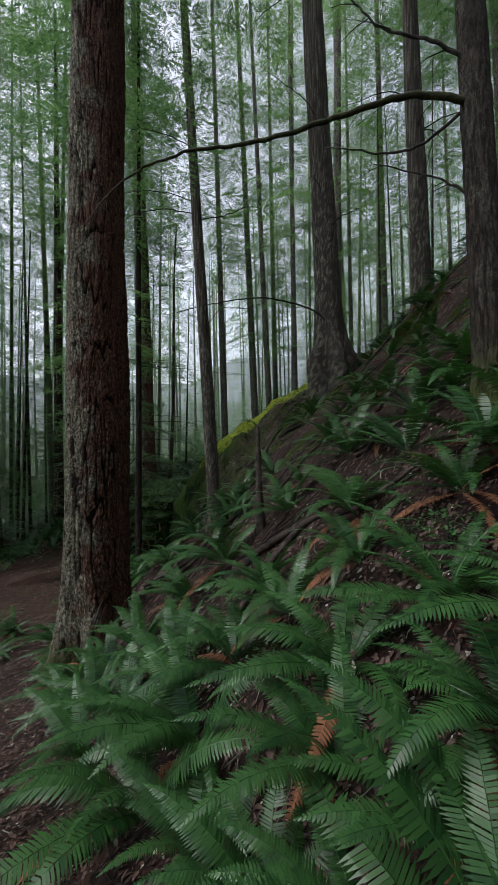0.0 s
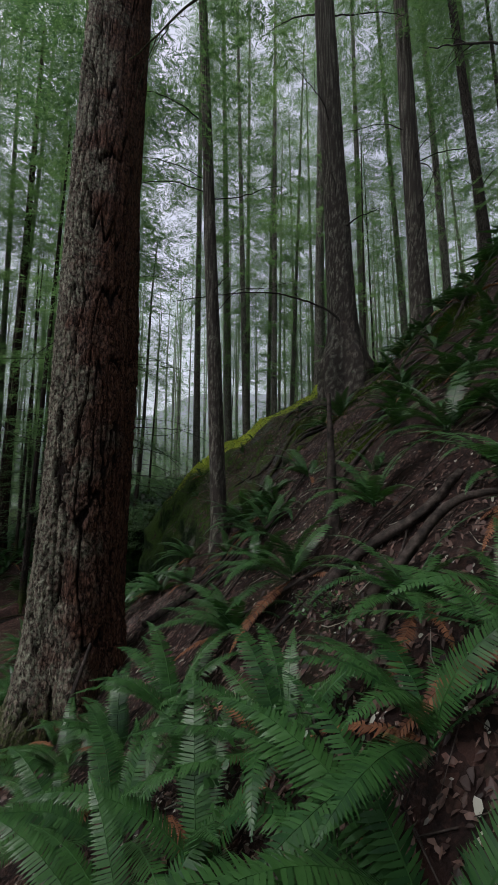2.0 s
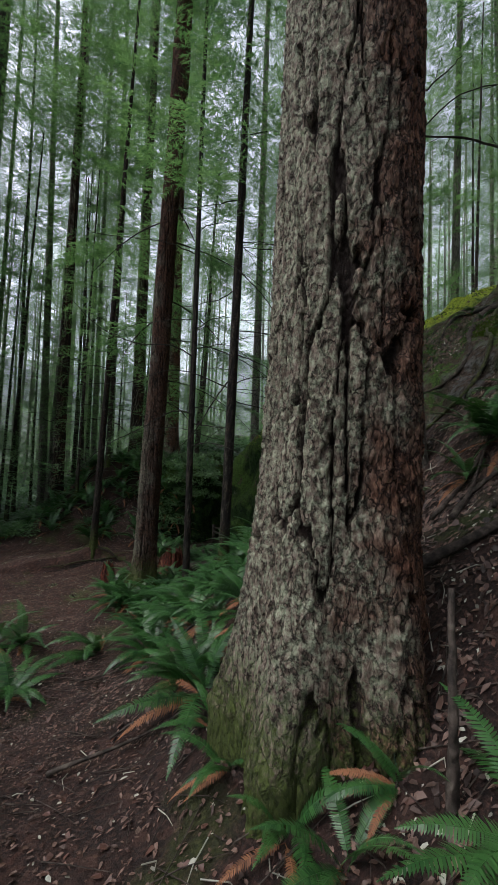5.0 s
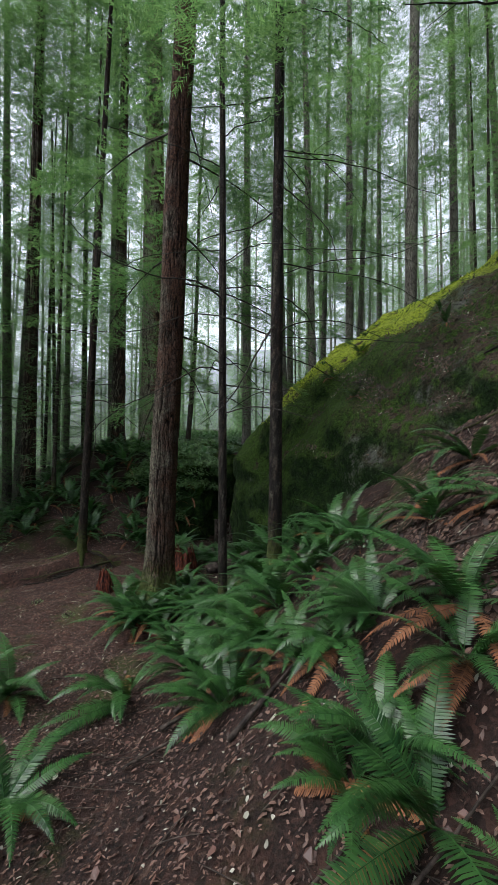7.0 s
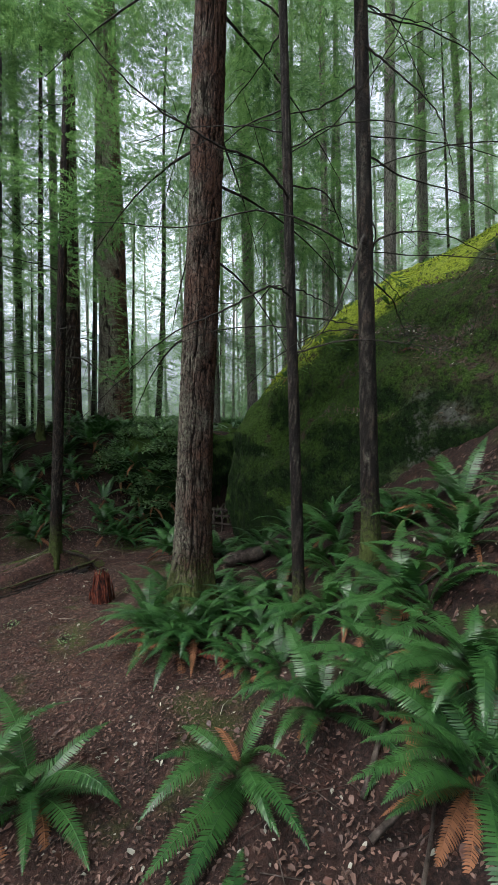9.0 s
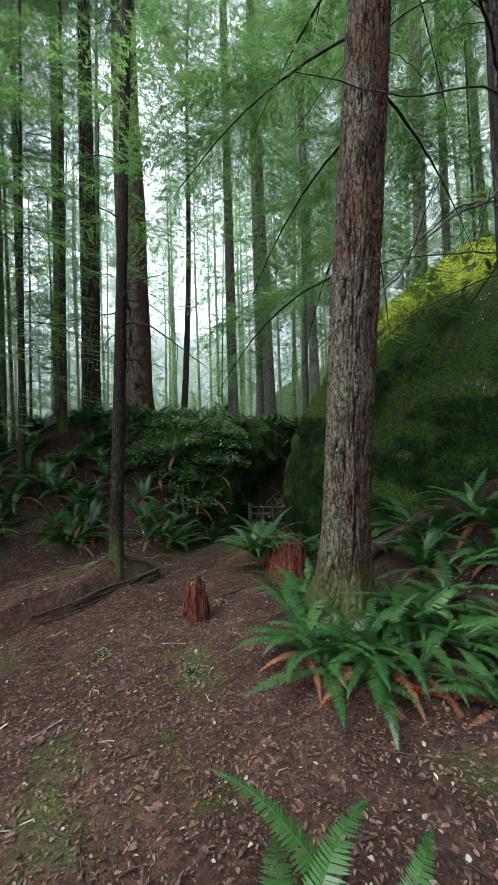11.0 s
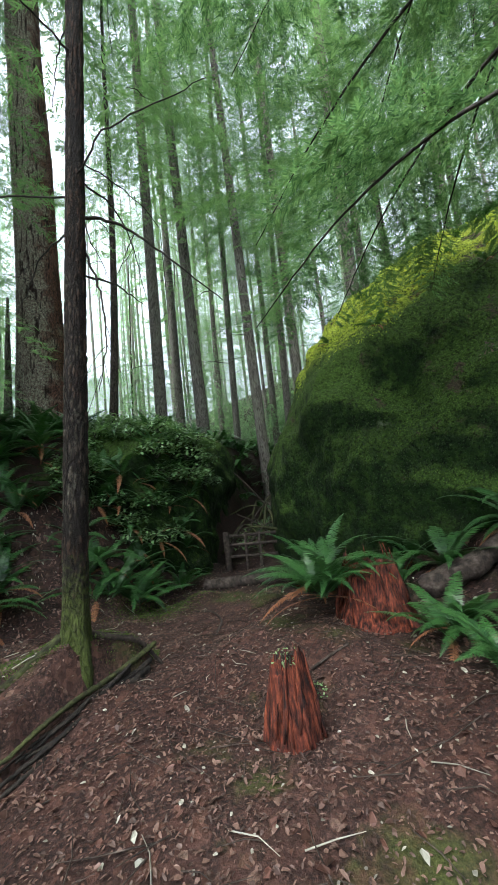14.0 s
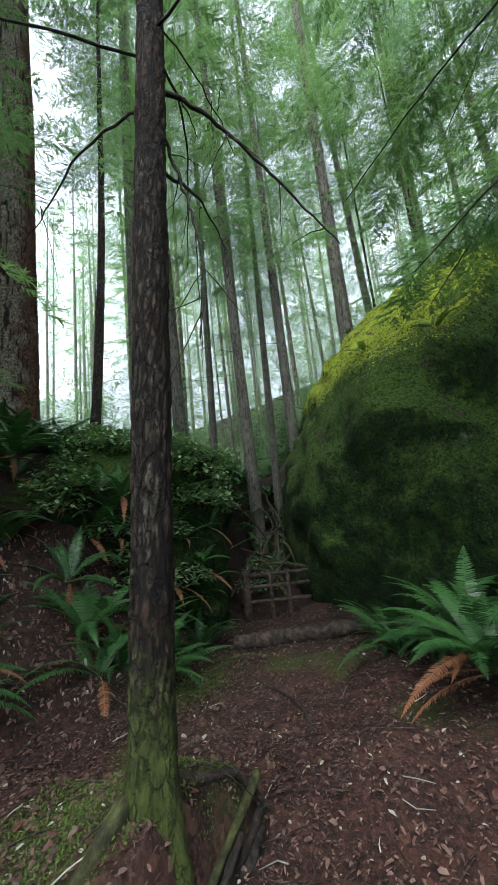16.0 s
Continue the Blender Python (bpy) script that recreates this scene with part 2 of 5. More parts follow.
DEADWOOD = wood_material("grey_deadwood", (0.012, 0.009, 0.007), (0.040, 0.030, 0.024), (0.10, 0.082, 0.068), (1, 1, 1), 14.0)
ROOT = wood_material("wet_root", (0.006, 0.005, 0.004), (0.018, 0.014, 0.011), (0.045, 0.036, 0.028), (1, 1, 1), 22.0)
TWIG = wood_material("dark_twig", (0.012, 0.010, 0.008), (0.032, 0.028, 0.022), (0.07, 0.065, 0.05), (1, 1, 1), 18.0)
MOSSWOOD = wood_material("mossy_wood", (0.014, 0.014, 0.006), (0.038, 0.042, 0.014), (0.085, 0.095, 0.03), (1, 1, 1), 16.0)


# ---- building helpers ----
def mesh_of(name, verts, faces, mat, smooth=True):
    me = bpy.data.meshes.new(name)
    me.from_pydata([tuple(v) for v in verts], [], faces)
    me.materials.append(mat)
    if smooth:
        me.polygons.foreach_set("use_smooth", [True] * len(me.polygons))
    me.update()
    return me


def quick_mesh(name, verts, faces, mat, smooth=False):
    """A mesh from arrays of vertices and of faces with one number of corners."""
    me = bpy.data.meshes.new(name)
    verts, faces = np.asarray(verts, dtype=np.float32), np.asarray(faces, dtype=np.int32)
    me.vertices.add(len(verts))
    me.vertices.foreach_set("co", verts.ravel())
    k = faces.shape[1]
    me.loops.add(faces.size)
    me.loops.foreach_set("vertex_index", faces.ravel())
    me.polygons.add(len(faces))
    me.polygons.foreach_set("loop_start", np.arange(0, faces.size, k, dtype=np.int32))
    me.polygons.foreach_set("use_smooth", np.full(len(faces), smooth))
    me.materials.append(mat)
    me.update(calc_edges=True)
    return me


def part(name, me, parent, label=""):
    ob = new(name, me)
    ob.parent = parent
    return tagged(ob, label)


def tube(points, radii, seg=6, wobble=0.0, caps=True):
    """Vertices and faces of a round stem along points."""
    pts = [Vector(p) for p in points]
    vs, fs = [], []
    up = Vector((0.13, 0.31, 0.94))
    for i, p in enumerate(pts):
        d = (pts[min(i + 1, len(pts) - 1)] - pts[max(i - 1, 0)]).normalized()
        a = d.cross(up)
        a = a.normalized() if a.length > 1e-3 else d.orthogonal().normalized()
        b = d.cross(a)
        for k in range(seg):
            w = 2 * math.pi * k / seg
            r = radii[i] * (1 + wobble * noise.noise(Vector((p.x * 3 + k * 1.7, p.y * 3, p.z * 3))))
            vs.append(p + r * (math.cos(w) * a + math.sin(w) * b))
    for i in range(len(pts) - 1):
        for k in range(seg):
            k2 = (k + 1) % seg
            fs.append((i * seg + k, i * seg + k2, (i + 1) * seg + k2, (i + 1) * seg + k))
    if caps:
        fs.append(tuple(range(seg - 1, -1, -1)))
        fs.append(tuple((len(pts) - 1) * seg + k for k in range(seg)))
    return vs, fs


def joined(pieces):
    vs, fs = [], []
    for v, f in pieces:
        o = len(vs)
        vs += list(v)
        fs += [tuple(i + o for i in q) for q in f]
    return vs, fs


def bend(points, n=10, rough=0.0, seed=0):
    """A smooth curve through a few points, with small kinks."""
    rnd = random.Random(seed)
    p = [Vector(q) for q in points]
    p = [p[0] * 2 - p[1]] + p + [p[-1] * 2 - p[-2]]
    out = []
    for i in range(1, len(p) - 2):
        for k in range(n):
            t = k / n
            a, b, c, d = p[i - 1], p[i], p[i + 1], p[i + 2]
            q = 0.5 * (2 * b + (c - a) * t + (2 * a - 5 * b + 4 * c - d) * t * t + (3 * b - a - 3 * c + d) * t ** 3)
            out.append(q + Vector((rnd.uniform(-1, 1), rnd.uniform(-1, 1), rnd.uniform(-1, 1))) * rough)
    out.append(p[-2])
    return out


# ---- the lie of the land ----
def sstep(a, b, v):
    t = min(1.0, max(0.0, (v - a) / (b - a)))
    return t * t * (3 - 2 * t)
def soft(v, w):
    k = v / w
    return v if k > 20 else (0.0 if k < -20 else w * math.log1p(math.exp(k)))
def trail_x(y):
    """Centre line of the footpath."""
    return -0.88 * y if y < 7.0 else -6.16 - 1.1 * (1 - math.exp(-(y - 7.0) / 2.0))
def ground(x, y):
    """Height of the forest floor."""
    yc = min(max(y, -4.0), 60.0)
    base = soft(2.92 - 0.365 * yc, 0.45) if yc > 0 else 2.93 - 0.3 * yc
    d = x - trail_x(yc)
    up = soft(d - 1.25 - 0.3 * (yc - 4.0) * (1 if yc > 4 else 0.3) - 0.9 * min(14.0, max(0.0, yc - 17.0)), 0.35)
    up = min(up, 40.0)
    h = base + 0.76 * min(up, 14) + 0.018 * min(up, 9.0) ** 2 + 0.3 * max(0, up - 14)
    if d < -1.0 and yc < 12:
        h -= 0.22 * soft(-d - 1.6, 0.5) * (1 - sstep(6, 12, yc)) * (1 if d > -6 else 0.8)
    # fern bank north of the trail, cut by the passage beside the boulder
    bank = 2.75 * sstep(16.0, 19.2, y + 0.22 * max(0.0, -7.0 - x) + 0.7 * sstep(4.4, 5.6, -x)) * sstep(-10.5, -7.2, x)
    gap = (x + 3.3) * 0.64 - (y - 16.5) * 0.77
    bank *= 1 - sstep(-1.1, -0.2, gap) * (1 - sstep(20.0, 24.0, y))
    h += bank
    h += 0.10 * max(0.0, min(y, 60) - 22.0) * sstep(-14, -4, x)
    return h


def rough_ground(x, y):
    near = 1.0 if abs(x + 3) < 30 and abs(y - 10) < 40 else 0.0
    h = ground(x, y)
    if near:
        off = min(1.0, abs(x - trail_x(min(max(y, -4), 60))) / 2.5)
        h += (0.05 + 0.10 * off) * noise.noise(Vector((x * 0.9, y * 0.9, 3.0)))
        h += (0.02 + 0.035 * off) * noise.noise(Vector((x * 3.1, y * 3.1, 7.0)))
        h += 0.012 * noise.noise(Vector((x * 11, y * 11, 1.0)))
        # eroded ledge of the trail tree's roots
        a, b = (x + 6.35) * -0.465 + (y - 13.74) * 0.885, (x + 6.35) * -0.885 + (y - 13.74) * -0.465
        if -0.3 < a < 5 and -1.6 < b < 3:
            a += 0.10 * noise.noise(Vector((x * 2.5, y * 2.5, 4.0)))
            h += 0.30 * sstep(-0.02, 0.06, a) * math.exp(-max(0.0, a - 0.5) / 1.1) * sstep(-0.8, -0.45, b) * (1 - sstep(1.0, 2.6, b))
        for mx, my, mh, mr in MOUNDS:
            q = ((x - mx) ** 2 + (y - my) ** 2) / (mr * mr)
            if q < 6:
                h += mh * math.exp(-q)
    return h


# root mounds at the feet of trees and stumps: x, y, height, radius
MOUNDS = [(-4.55, 11.25, 0.22, 0.7), (-6.42, 13.96, 0.14, 0.35), (-4.3, 13.0, 0.2, 0.8), (-1.0, 7.0, -0.35, 0.9)]


def spaced(lo, hi, fine, far):
    """Coordinates with a fine step between lo and hi that widens out to far."""
    c = list(np.arange(lo, hi, fine))
    s, up, down = fine, [], []
    v = hi
    while v < far:
        up.append(v)
        s *= 1.16
        v += s
    s, v = fine, lo
    while v > -far:
        s *= 1.16
        v -= s
        down.append(v)
    return down[::-1] + c + up + [far]


def build_ground():
    xs, ys = spaced(-10.5, 4.0, 0.085, 900), spaced(-1.0, 19.5, 0.085, 900)
    vs = [(x, y, rough_ground(x, y)) for y in ys for x in xs]
    w = len(xs)
    i, j = np.meshgrid(np.arange(w - 1), np.arange(len(ys) - 1))
    a = (j * w + i).ravel()
    me = quick_mesh("ground", vs, np.stack([a, a + 1, a + w + 1, a + w], 1), SOIL, True)
    trod = []
    for x, y, _ in vs:
        d = x - trail_x(min(max(y, -4), 60))
        wide = sstep(7.5, 11.0, y) * (1 - sstep(14.8, 16.2, y + 0.3 * max(0, x + 5)))
        k = math.exp(-((d + 0.2) / 1.1) ** 2) * (1 - sstep(15, 17, y)) if -6 < y < 18 else 0.0
        k = max(k, wide * sstep(-14.0, -9.0, x) * (1 - sstep(-4.9 + 0.25 * max(0.0, y - 13), -3.9 + 0.35 * max(0.0, y - 13), x)))
        trod.append(min(1.0, max(0.0, k + 0.25 * noise.noise(Vector((x * 1.3, y * 1.3, 0))) * (1 if k > 0.05 else 0))))
    at = me.attributes.new("trodden", "FLOAT", "POINT")
    at.data.foreach_set("value", trod)
    return tagged(new("ground", me), "damp red-brown forest floor of soil, leaf litter and moss", "forest floor", kind="structure")


build_ground()


# ---- boulders ----
def boulder(name, label, path, spine, top, rise, low, seed, bulge=0.15, open_from=0.0):
    """A rock mass: a steep face along a line, over which a dome climbs to a crest. The rock lies on the line's right side."""
    base = bend([(x, y, 0) for x, y in path], 14)
    n = len(base)
    crest = bend([(x, y, 0) for x, y in spine], 20)
    prof = [(-bulge * math.sin(math.pi * k / 26.0), k / 26.0) for k in range(27)]
    ins = [(k / 30.0) ** 1.5 for k in range(1, 31)] + [1.05, 1.1, 1.16, 1.23, 1.3]
    vs, mossy = [], []
    for i, p in enumerate(base):
        d = (base[min(i + 1, n - 1)] - base[max(i - 1, 0)]).normalized()
        inward = Vector((d.y, -d.x, 0))
        s = i / (n - 1)
        f = s * (len(crest) - 1)
        k0 = min(int(f), len(crest) - 2)
        span = crest[k0].lerp(crest[k0 + 1], f - k0) - p
        zt, zr = top(s), rise(s)
        rows = [(inward * q, low + (zt - low) * k) for q, k in prof]
        for t in ins:
            q = t * span.length
            rows.append((span * t, zt + zr * (1 - math.exp(-min(t, 1.0) * span.length / 3.0)) * 3.0 - 22.0 * max(0.0, t - 1.0) ** 2))
        for q, z in rows:
            v = Vector((p.x, p.y, 0)) + q
            v.z = z
            k = 0.16 * noise.noise(v * 0.8 + Vector((seed, 0, 0))) + 0.09 * noise.noise(v * 2.3 + Vector((seed, 5, 0))) + 0.035 * noise.noise(v * 7.0) + 0.015 * noise.noise(v * 15.0)
            v += -inward * k * 1.4 + Vector((0, 0, k * (1.0 if z > zt else 0.3)))
            vs.append(v)
        mossy += [0.0] * len(prof) + [sstep(0.0, 0.26, t - 0.02 - 1.9 * max(0.0, open_from - s)) * (sstep(0.16, 0.42, s) if open_from else 1.0) for t in ins]
    m = len(prof) + len(ins)
    i, j = np.meshgrid(np.arange(m - 1), np.arange(n - 1))
    a = (j * m + i).ravel()
    me = quick_mesh(name, [tuple(v) for v in vs], np.stack([a, a + 1, a + m + 1, a + m], 1), MOSSROCK, True)
    at = me.attributes.new("mossy", "FLOAT", "POINT")
    at.data.foreach_set("value", mossy)
    return tagged(new(name, me), label, "boulder")


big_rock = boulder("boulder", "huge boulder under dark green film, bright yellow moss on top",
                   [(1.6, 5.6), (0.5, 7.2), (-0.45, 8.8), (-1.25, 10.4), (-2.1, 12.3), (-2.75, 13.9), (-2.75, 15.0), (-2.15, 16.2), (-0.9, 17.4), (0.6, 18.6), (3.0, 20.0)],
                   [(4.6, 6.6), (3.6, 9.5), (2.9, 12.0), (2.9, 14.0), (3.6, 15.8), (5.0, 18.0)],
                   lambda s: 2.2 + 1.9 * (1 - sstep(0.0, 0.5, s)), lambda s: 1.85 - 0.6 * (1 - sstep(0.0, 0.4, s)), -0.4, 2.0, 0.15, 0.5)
left_rock = boulder("boulder", "mossy boulder overgrown with ferns and leafy shrubs beside the gap",
                    [(-7.2, 18.4), (-6.2, 17.5), (-5.2, 16.95), (-4.3, 16.65), (-3.65, 16.75), (-3.1, 17.35), (-2.2, 18.3), (-1.2, 19.2), (0.0, 20.4)][::-1],
                    [(-0.4, 21.6), (-2.6, 19.8), (-4.1, 18.9), (-5.6, 19.2), (-7.0, 19.9)],
                    lambda s: 2.35 - 0.9 * sstep(0.55, 1.0, s) + 0.15 * math.sin(9 * s), lambda s: 0.5, -0.4, 9.0, 0.12, 5.0)


# ---- trees ----
def trunk_mesh(name, r, height, mat, seed, lean=(0, 0), seg=24, flare=0.5, furrow=0.02, dz=0.12, fine_to=3.0, cell=(9.0, 1.6), roots=5, sink=0.5, curve=0.0):
    """A tapered trunk from below the ground, with a root flare and bark plates."""
    zs, z = [-sink], -sink
    while z < height:
        z += dz if z < fine_to else dz * min(14, 1 + (z - fine_to) * 1.1)
        zs.append(min(z, height))
    vs, plate = [], []
    off = Vector((seed * 7.3, seed * 3.1, 0))
    for z in zs:
        t = max(0.0, z / height)
        rr = r * (1 - 0.72 * t)
        fl = flare * r * math.exp(-max(z, -0.2) / (1.1 * r + 0.12))
        cx, cy = lean[0] * z + curve * math.sin(z * 0.35 + seed), lean[1] * z + curve * math.cos(z * 0.3 + seed)
        for k in range(seg):
            a = 2 * math.pi * k / seg
            c, s = math.cos(a), math.sin(a)
            lobe = 0.5 + 0.5 * math.cos(roots * a + seed) + 0.6 * noise.noise(Vector((c * 1.5, s * 1.5, seed)))
            q = rr + fl * (0.35 + 0.9 * max(0.0, lobe))
            p = Vector((c * r * cell[0], s * r * cell[0], z * cell[1]))
            w = p + off + 0.75 * noise.noise_vector(p * 0.55 + off) + 0.3 * noise.noise_vector(p * 1.9 + off)
            dd, near = noise.voronoi(w)
            h = sstep(0.04, 0.34, dd[1] - dd[0]) * (0.62 + 0.55 * noise.noise(near[0] * 2.7))
            big = noise.noise(Vector((c * 1.3, s * 1.3, z * 0.35)) + off)
            g = noise.noise(p * 3.0 + off)
            if furrow > 0.03:
                w = p + off + 0.34 * noise.noise_vector(p * 0.5 + off) + 0.16 * noise.noise_vector(p * 2.6 + off)
                n1 = abs(noise.noise(Vector((w.x * 0.62, w.y * 0.62, w.z * 0.26))))
                n2 = abs(noise.noise(Vector((w.x * 1.25 + 9, w.y * 1.25, w.z * 0.5))))
                n3 = noise.noise(Vector((w.x * 3.0, w.y * 3.0, w.z * 4.5)))
                n4 = noise.noise(Vector((w.x * 6.0, w.y * 6.0, w.z * 11.0)))
                dd, near = noise.voronoi(Vector((w.x * 0.95, w.y * 0.95, w.z * 0.6)))
                step_h = 0.72 + 0.75 * noise.noise(near[0] * 3.3)
                h = (0.58 * sstep(0.0, 0.15, n1) + 0.42 * sstep(0.0, 0.13, n2) * sstep(0.0, 0.12, n1)) * (0.45 + 0.55 * step_h * sstep(0.0, 0.10, dd[1] - dd[0]) + 0.2)
                h = 1.05 * sstep(0.20, 0.46, h) * (0.62 + 0.38 * step_h) + 0.13 * (1 if n3 > 0.08 else 0) * sstep(0.08, 0.16, n3) + 0.11 * n4
            q += furrow * (h * (0.9 + 0.7 * big) + 0.2 * g) + 0.05 * r * big
            vs.append((cx + q * c, cy + q * s, z))
            plate.append(max(0.0, h + 0.12 * g))
    n = len(zs)
    i, j = np.meshgrid(np.arange(seg), np.arange(n - 1))
    i, j = i.ravel(), j.ravel()
    i2 = (i + 1) % seg
    me = quick_mesh(name, vs, np.stack([j * seg + i, j * seg + i2, (j + 1) * seg + i2, (j + 1) * seg + i], 1), mat, True)
    at = me.attributes.new("plate", "FLOAT", "POINT")
    at.data.foreach_set("value", plate)
    return me


def spray_arrays(rnd, org, az, length, rise, droop, twig=0.3, gap=0.11, leaf=(0.10, 0.035), side=5, start=0.12):
    """Needle sprays along one drooping bough: quads as arrays."""
    n = max(3, int(length * (1 - start) / gap))
    s = np.repeat(np.linspace(start, 1.0, n), 2)
    sgn = np.tile([1.0, -1.0], n)
    d = np.array([math.cos(az), math.sin(az), 0.0])
    pos = np.array(org) + np.outer(s * length, d)
    pos[:, 2] += rise * s * length - droop * length * s ** 2
    ang = az + sgn * rnd.uniform(0.75, 1.15, 2 * n)
    tl = twig * (0.35 + 0.65 * np.sin(np.pi * np.clip(s * 0.85 + 0.1, 0, 1))) * rnd.uniform(0.6, 1.2, 2 * n)
    td = np.stack([np.cos(ang), np.sin(ang), rnd.uniform(-0.42, 0.02, 2 * n)], 1)
    u = np.tile(np.linspace(0.12, 1.0, side), 2 * n)
    base = np.repeat(pos, side, 0) + np.repeat(td * tl[:, None], side, 0) * u[:, None]
    m = len(base)
    la = np.repeat(ang, side) + np.tile([0.8, -0.8], m)[:m] * rnd.uniform(0.4, 1.2, m) * (u < 0.99)
    ld = np.stack([np.cos(la), np.sin(la), rnd.uniform(-0.4, 0.05, m)], 1)
    ln = leaf[0] * rnd.uniform(0.6, 1.3, m)
    wd = np.stack([-np.sin(la), np.cos(la), rnd.uniform(-0.5, 0.5, m)], 1)
    wide = (leaf[1] * rnd.uniform(0.7, 1.2, m))[:, None] * 0.5
    tip = base + ld * ln[:, None]
    return np.stack([base + wd * wide, tip, base - wd * wide], 1).reshape(-1, 3)


def crown_mesh(name, seed, low, high, reach, boughs, twig, gap, leaf, side, mat=None, droop=0.35, arc=(0, 2 * math.pi), lean=(0, 0)):
    """All the boughs of a conifer between two heights: broad below, narrow above."""
    rnd = np.random.RandomState(seed)
    out = []
    for k in range(boughs):
        t = ((k + rnd.rand()) / boughs) ** 1.2
        z = low + (high - low) * t
        length = reach * (1.0 - 0.80 * t) * rnd.uniform(0.55, 1.15)
        az = rnd.uniform(*arc)
        out.append(spray_arrays(rnd, (lean[0] * z, lean[1] * z, z), az, length, rnd.uniform(-0.05, 0.25), droop * rnd.uniform(0.6, 1.4), twig, gap, leaf, side))
    v = np.concatenate(out)
    f = np.arange(len(v)).reshape(-1, 3)
    return quick_mesh(name, v, f, mat or NEEDLE)


def dead_branch(pts, r0, r1, seed, rough=0.012, seg=5, n=8):
    c = bend(pts, n, rough, seed)
    m = len(c)
    return tube(c, [r0 + (r1 - r0) * i / (m - 1) for i in range(m)], seg)


def limb_set(seed, low, high, count, reach, r0, lean=(0, 0), r_at=0.1):
    """Dead side limbs of a trunk, each a mesh of its own."""
    rnd = random.Random(seed)
    out = []
    for k in range(count):
        z = rnd.uniform(low, high)
        a = rnd.uniform(0, 2 * math.pi)
        d = Vector((math.cos(a), math.sin(a), 0))
        ln = reach * rnd.uniform(0.4, 1.2)
        o = Vector((lean[0] * z, lean[1] * z, z)) + d * r_at * 0.6
        b = Vector((-d.y, d.x, 0)) * rnd.uniform(-0.3, 0.3)
        up = rnd.uniform(-0.1, 0.25)
        pcs = [dead_branch([o, o + d * ln * 0.35 + Vector((0, 0, up * ln * 0.5)), o + d * ln * 0.7 + b * ln * 0.5 + Vector((0, 0, up * ln * 0.3 - 0.05 * ln)),
                            o + d * ln + b * ln + Vector((0, 0, -0.25 * ln * rnd.random()))], r0 * rnd.uniform(0.6, 1.2), 0.003, seed * 50 + k, 0.012, 5, 5)]
        for q in range(rnd.randint(1, 3)):
            t = rnd.uniform(0.35, 0.85)
            p = o + d * ln * t + b * ln * t * 0.6 + Vector((0, 0, up * ln * 0.35))
            e = p + (d * 0.5 + Vector((rnd.uniform(-1, 1), rnd.uniform(-1, 1), rnd.uniform(-0.7, 0.4)))) * ln * 0.3
            pcs.append(dead_branch([p, (p + e) / 2 + Vector((0, 0, 0.03)), e], r0 * 0.35, 0.002, seed * 90 + k * 7 + q, 0.006, 4, 4))
        out.append(mesh_of("limb", *joined(pcs), TWIG))
    return out


def tree(name, label, x, y, r, height, mat, seed, lean=(0, 0), z=None, category="tree", crown=None, limbs=None, group="", **kw):
    """A standing tree: an Empty at its foot with trunk, limbs and crown."""
    e = tagged(new(name), label, category, group)
    e.matrix_basis = pose(x, y, rough_ground(x, y) if z is None else z)
    part("trunk", trunk_mesh("trunk", r, height, mat, seed, lean, **kw), e)
    if limbs:
        for me in limb_set(seed + 5, *limbs, lean=lean, r_at=r):
            part("limb", me, e)
    if crown:
        part("crown", crown_mesh("crown", seed + 9, lean=lean, **crown), e)
    return e


HIGH = dict(low=12.5, high=30.0, reach=4.6, boughs=90, twig=0.6, gap=0.15, leaf=(0.17, 0.030), side=10)
THIN = dict(low=6.5, high=15.0, reach=2.2, boughs=50, twig=0.40, gap=0.11, leaf=(0.085, 0.016), side=13)

LEAFY = dict(low=1.7, high=15.0, reach=2.3, boughs=62, twig=0.42, gap=0.10, leaf=(0.085, 0.016), side=14, droop=0.45)

# the great fir beside the path
fir = tree("fir_tree", "massive fir trunk with deeply furrowed brown bark and pale lichen", -2.31, 5.63, 0.41, 30, FIR, 1, (0.012, 0.006), 1.75, "fir",
           crown=HIGH, seg=300, furrow=0.058, dz=0.015, fine_to=4.4, cell=(17.0, 4.6), flare=0.34, roots=6, sink=0.6)
fir_b = tree("fir_tree", "straight dark fir with scaly bark and mossy foot beside the path", -4.50, 11.22, 0.185, 24, SCALY, 2, (0.037, -0.076), None, "fir",
             seg=180, furrow=0.034, dz=0.018, fine_to=4.5, cell=(38.0, 6.5), flare=1.1, sink=0.5, crown=dict(HIGH, low=12.5, reach=3.2))
tree("young_tree", "slender grey-brown young tree with dead side limbs", -3.56, 10.14, 0.062, 15, FLAKY, 3, (-0.008, 0.004), None, "tree",
     crown=THIN, limbs=(2.0, 7.0, 15, 1.9, 0.009), seg=18, furrow=0.006, dz=0.08, cell=(30, 6), flare=0.3)
tree("young_tree", "slender dark young tree before the boulder with dead side limbs", -2.92, 9.82, 0.088, 17, FLAKY, 4, (0.010, 0.010), 1.15, "tree",
     crown=THIN, limbs=(2.0, 8.0, 18, 2.2, 0.010), seg=20, furrow=0.007, dz=0.08, cell=(28, 6), flare=0.3)
tree("young_tree", "thin dark tree on a mossy root mound in the trail", -6.38, 13.93, 0.086, 16, FLAKY, 5, (0.038, -0.03), None, "tree",
     crown=dict(THIN, low=4.6), limbs=(2.6, 8.0, 14, 1.3, 0.010), seg=64, furrow=0.012, dz=0.022, fine_to=3.5, cell=(34, 7), flare=0.3, roots=4, sink=0.3)
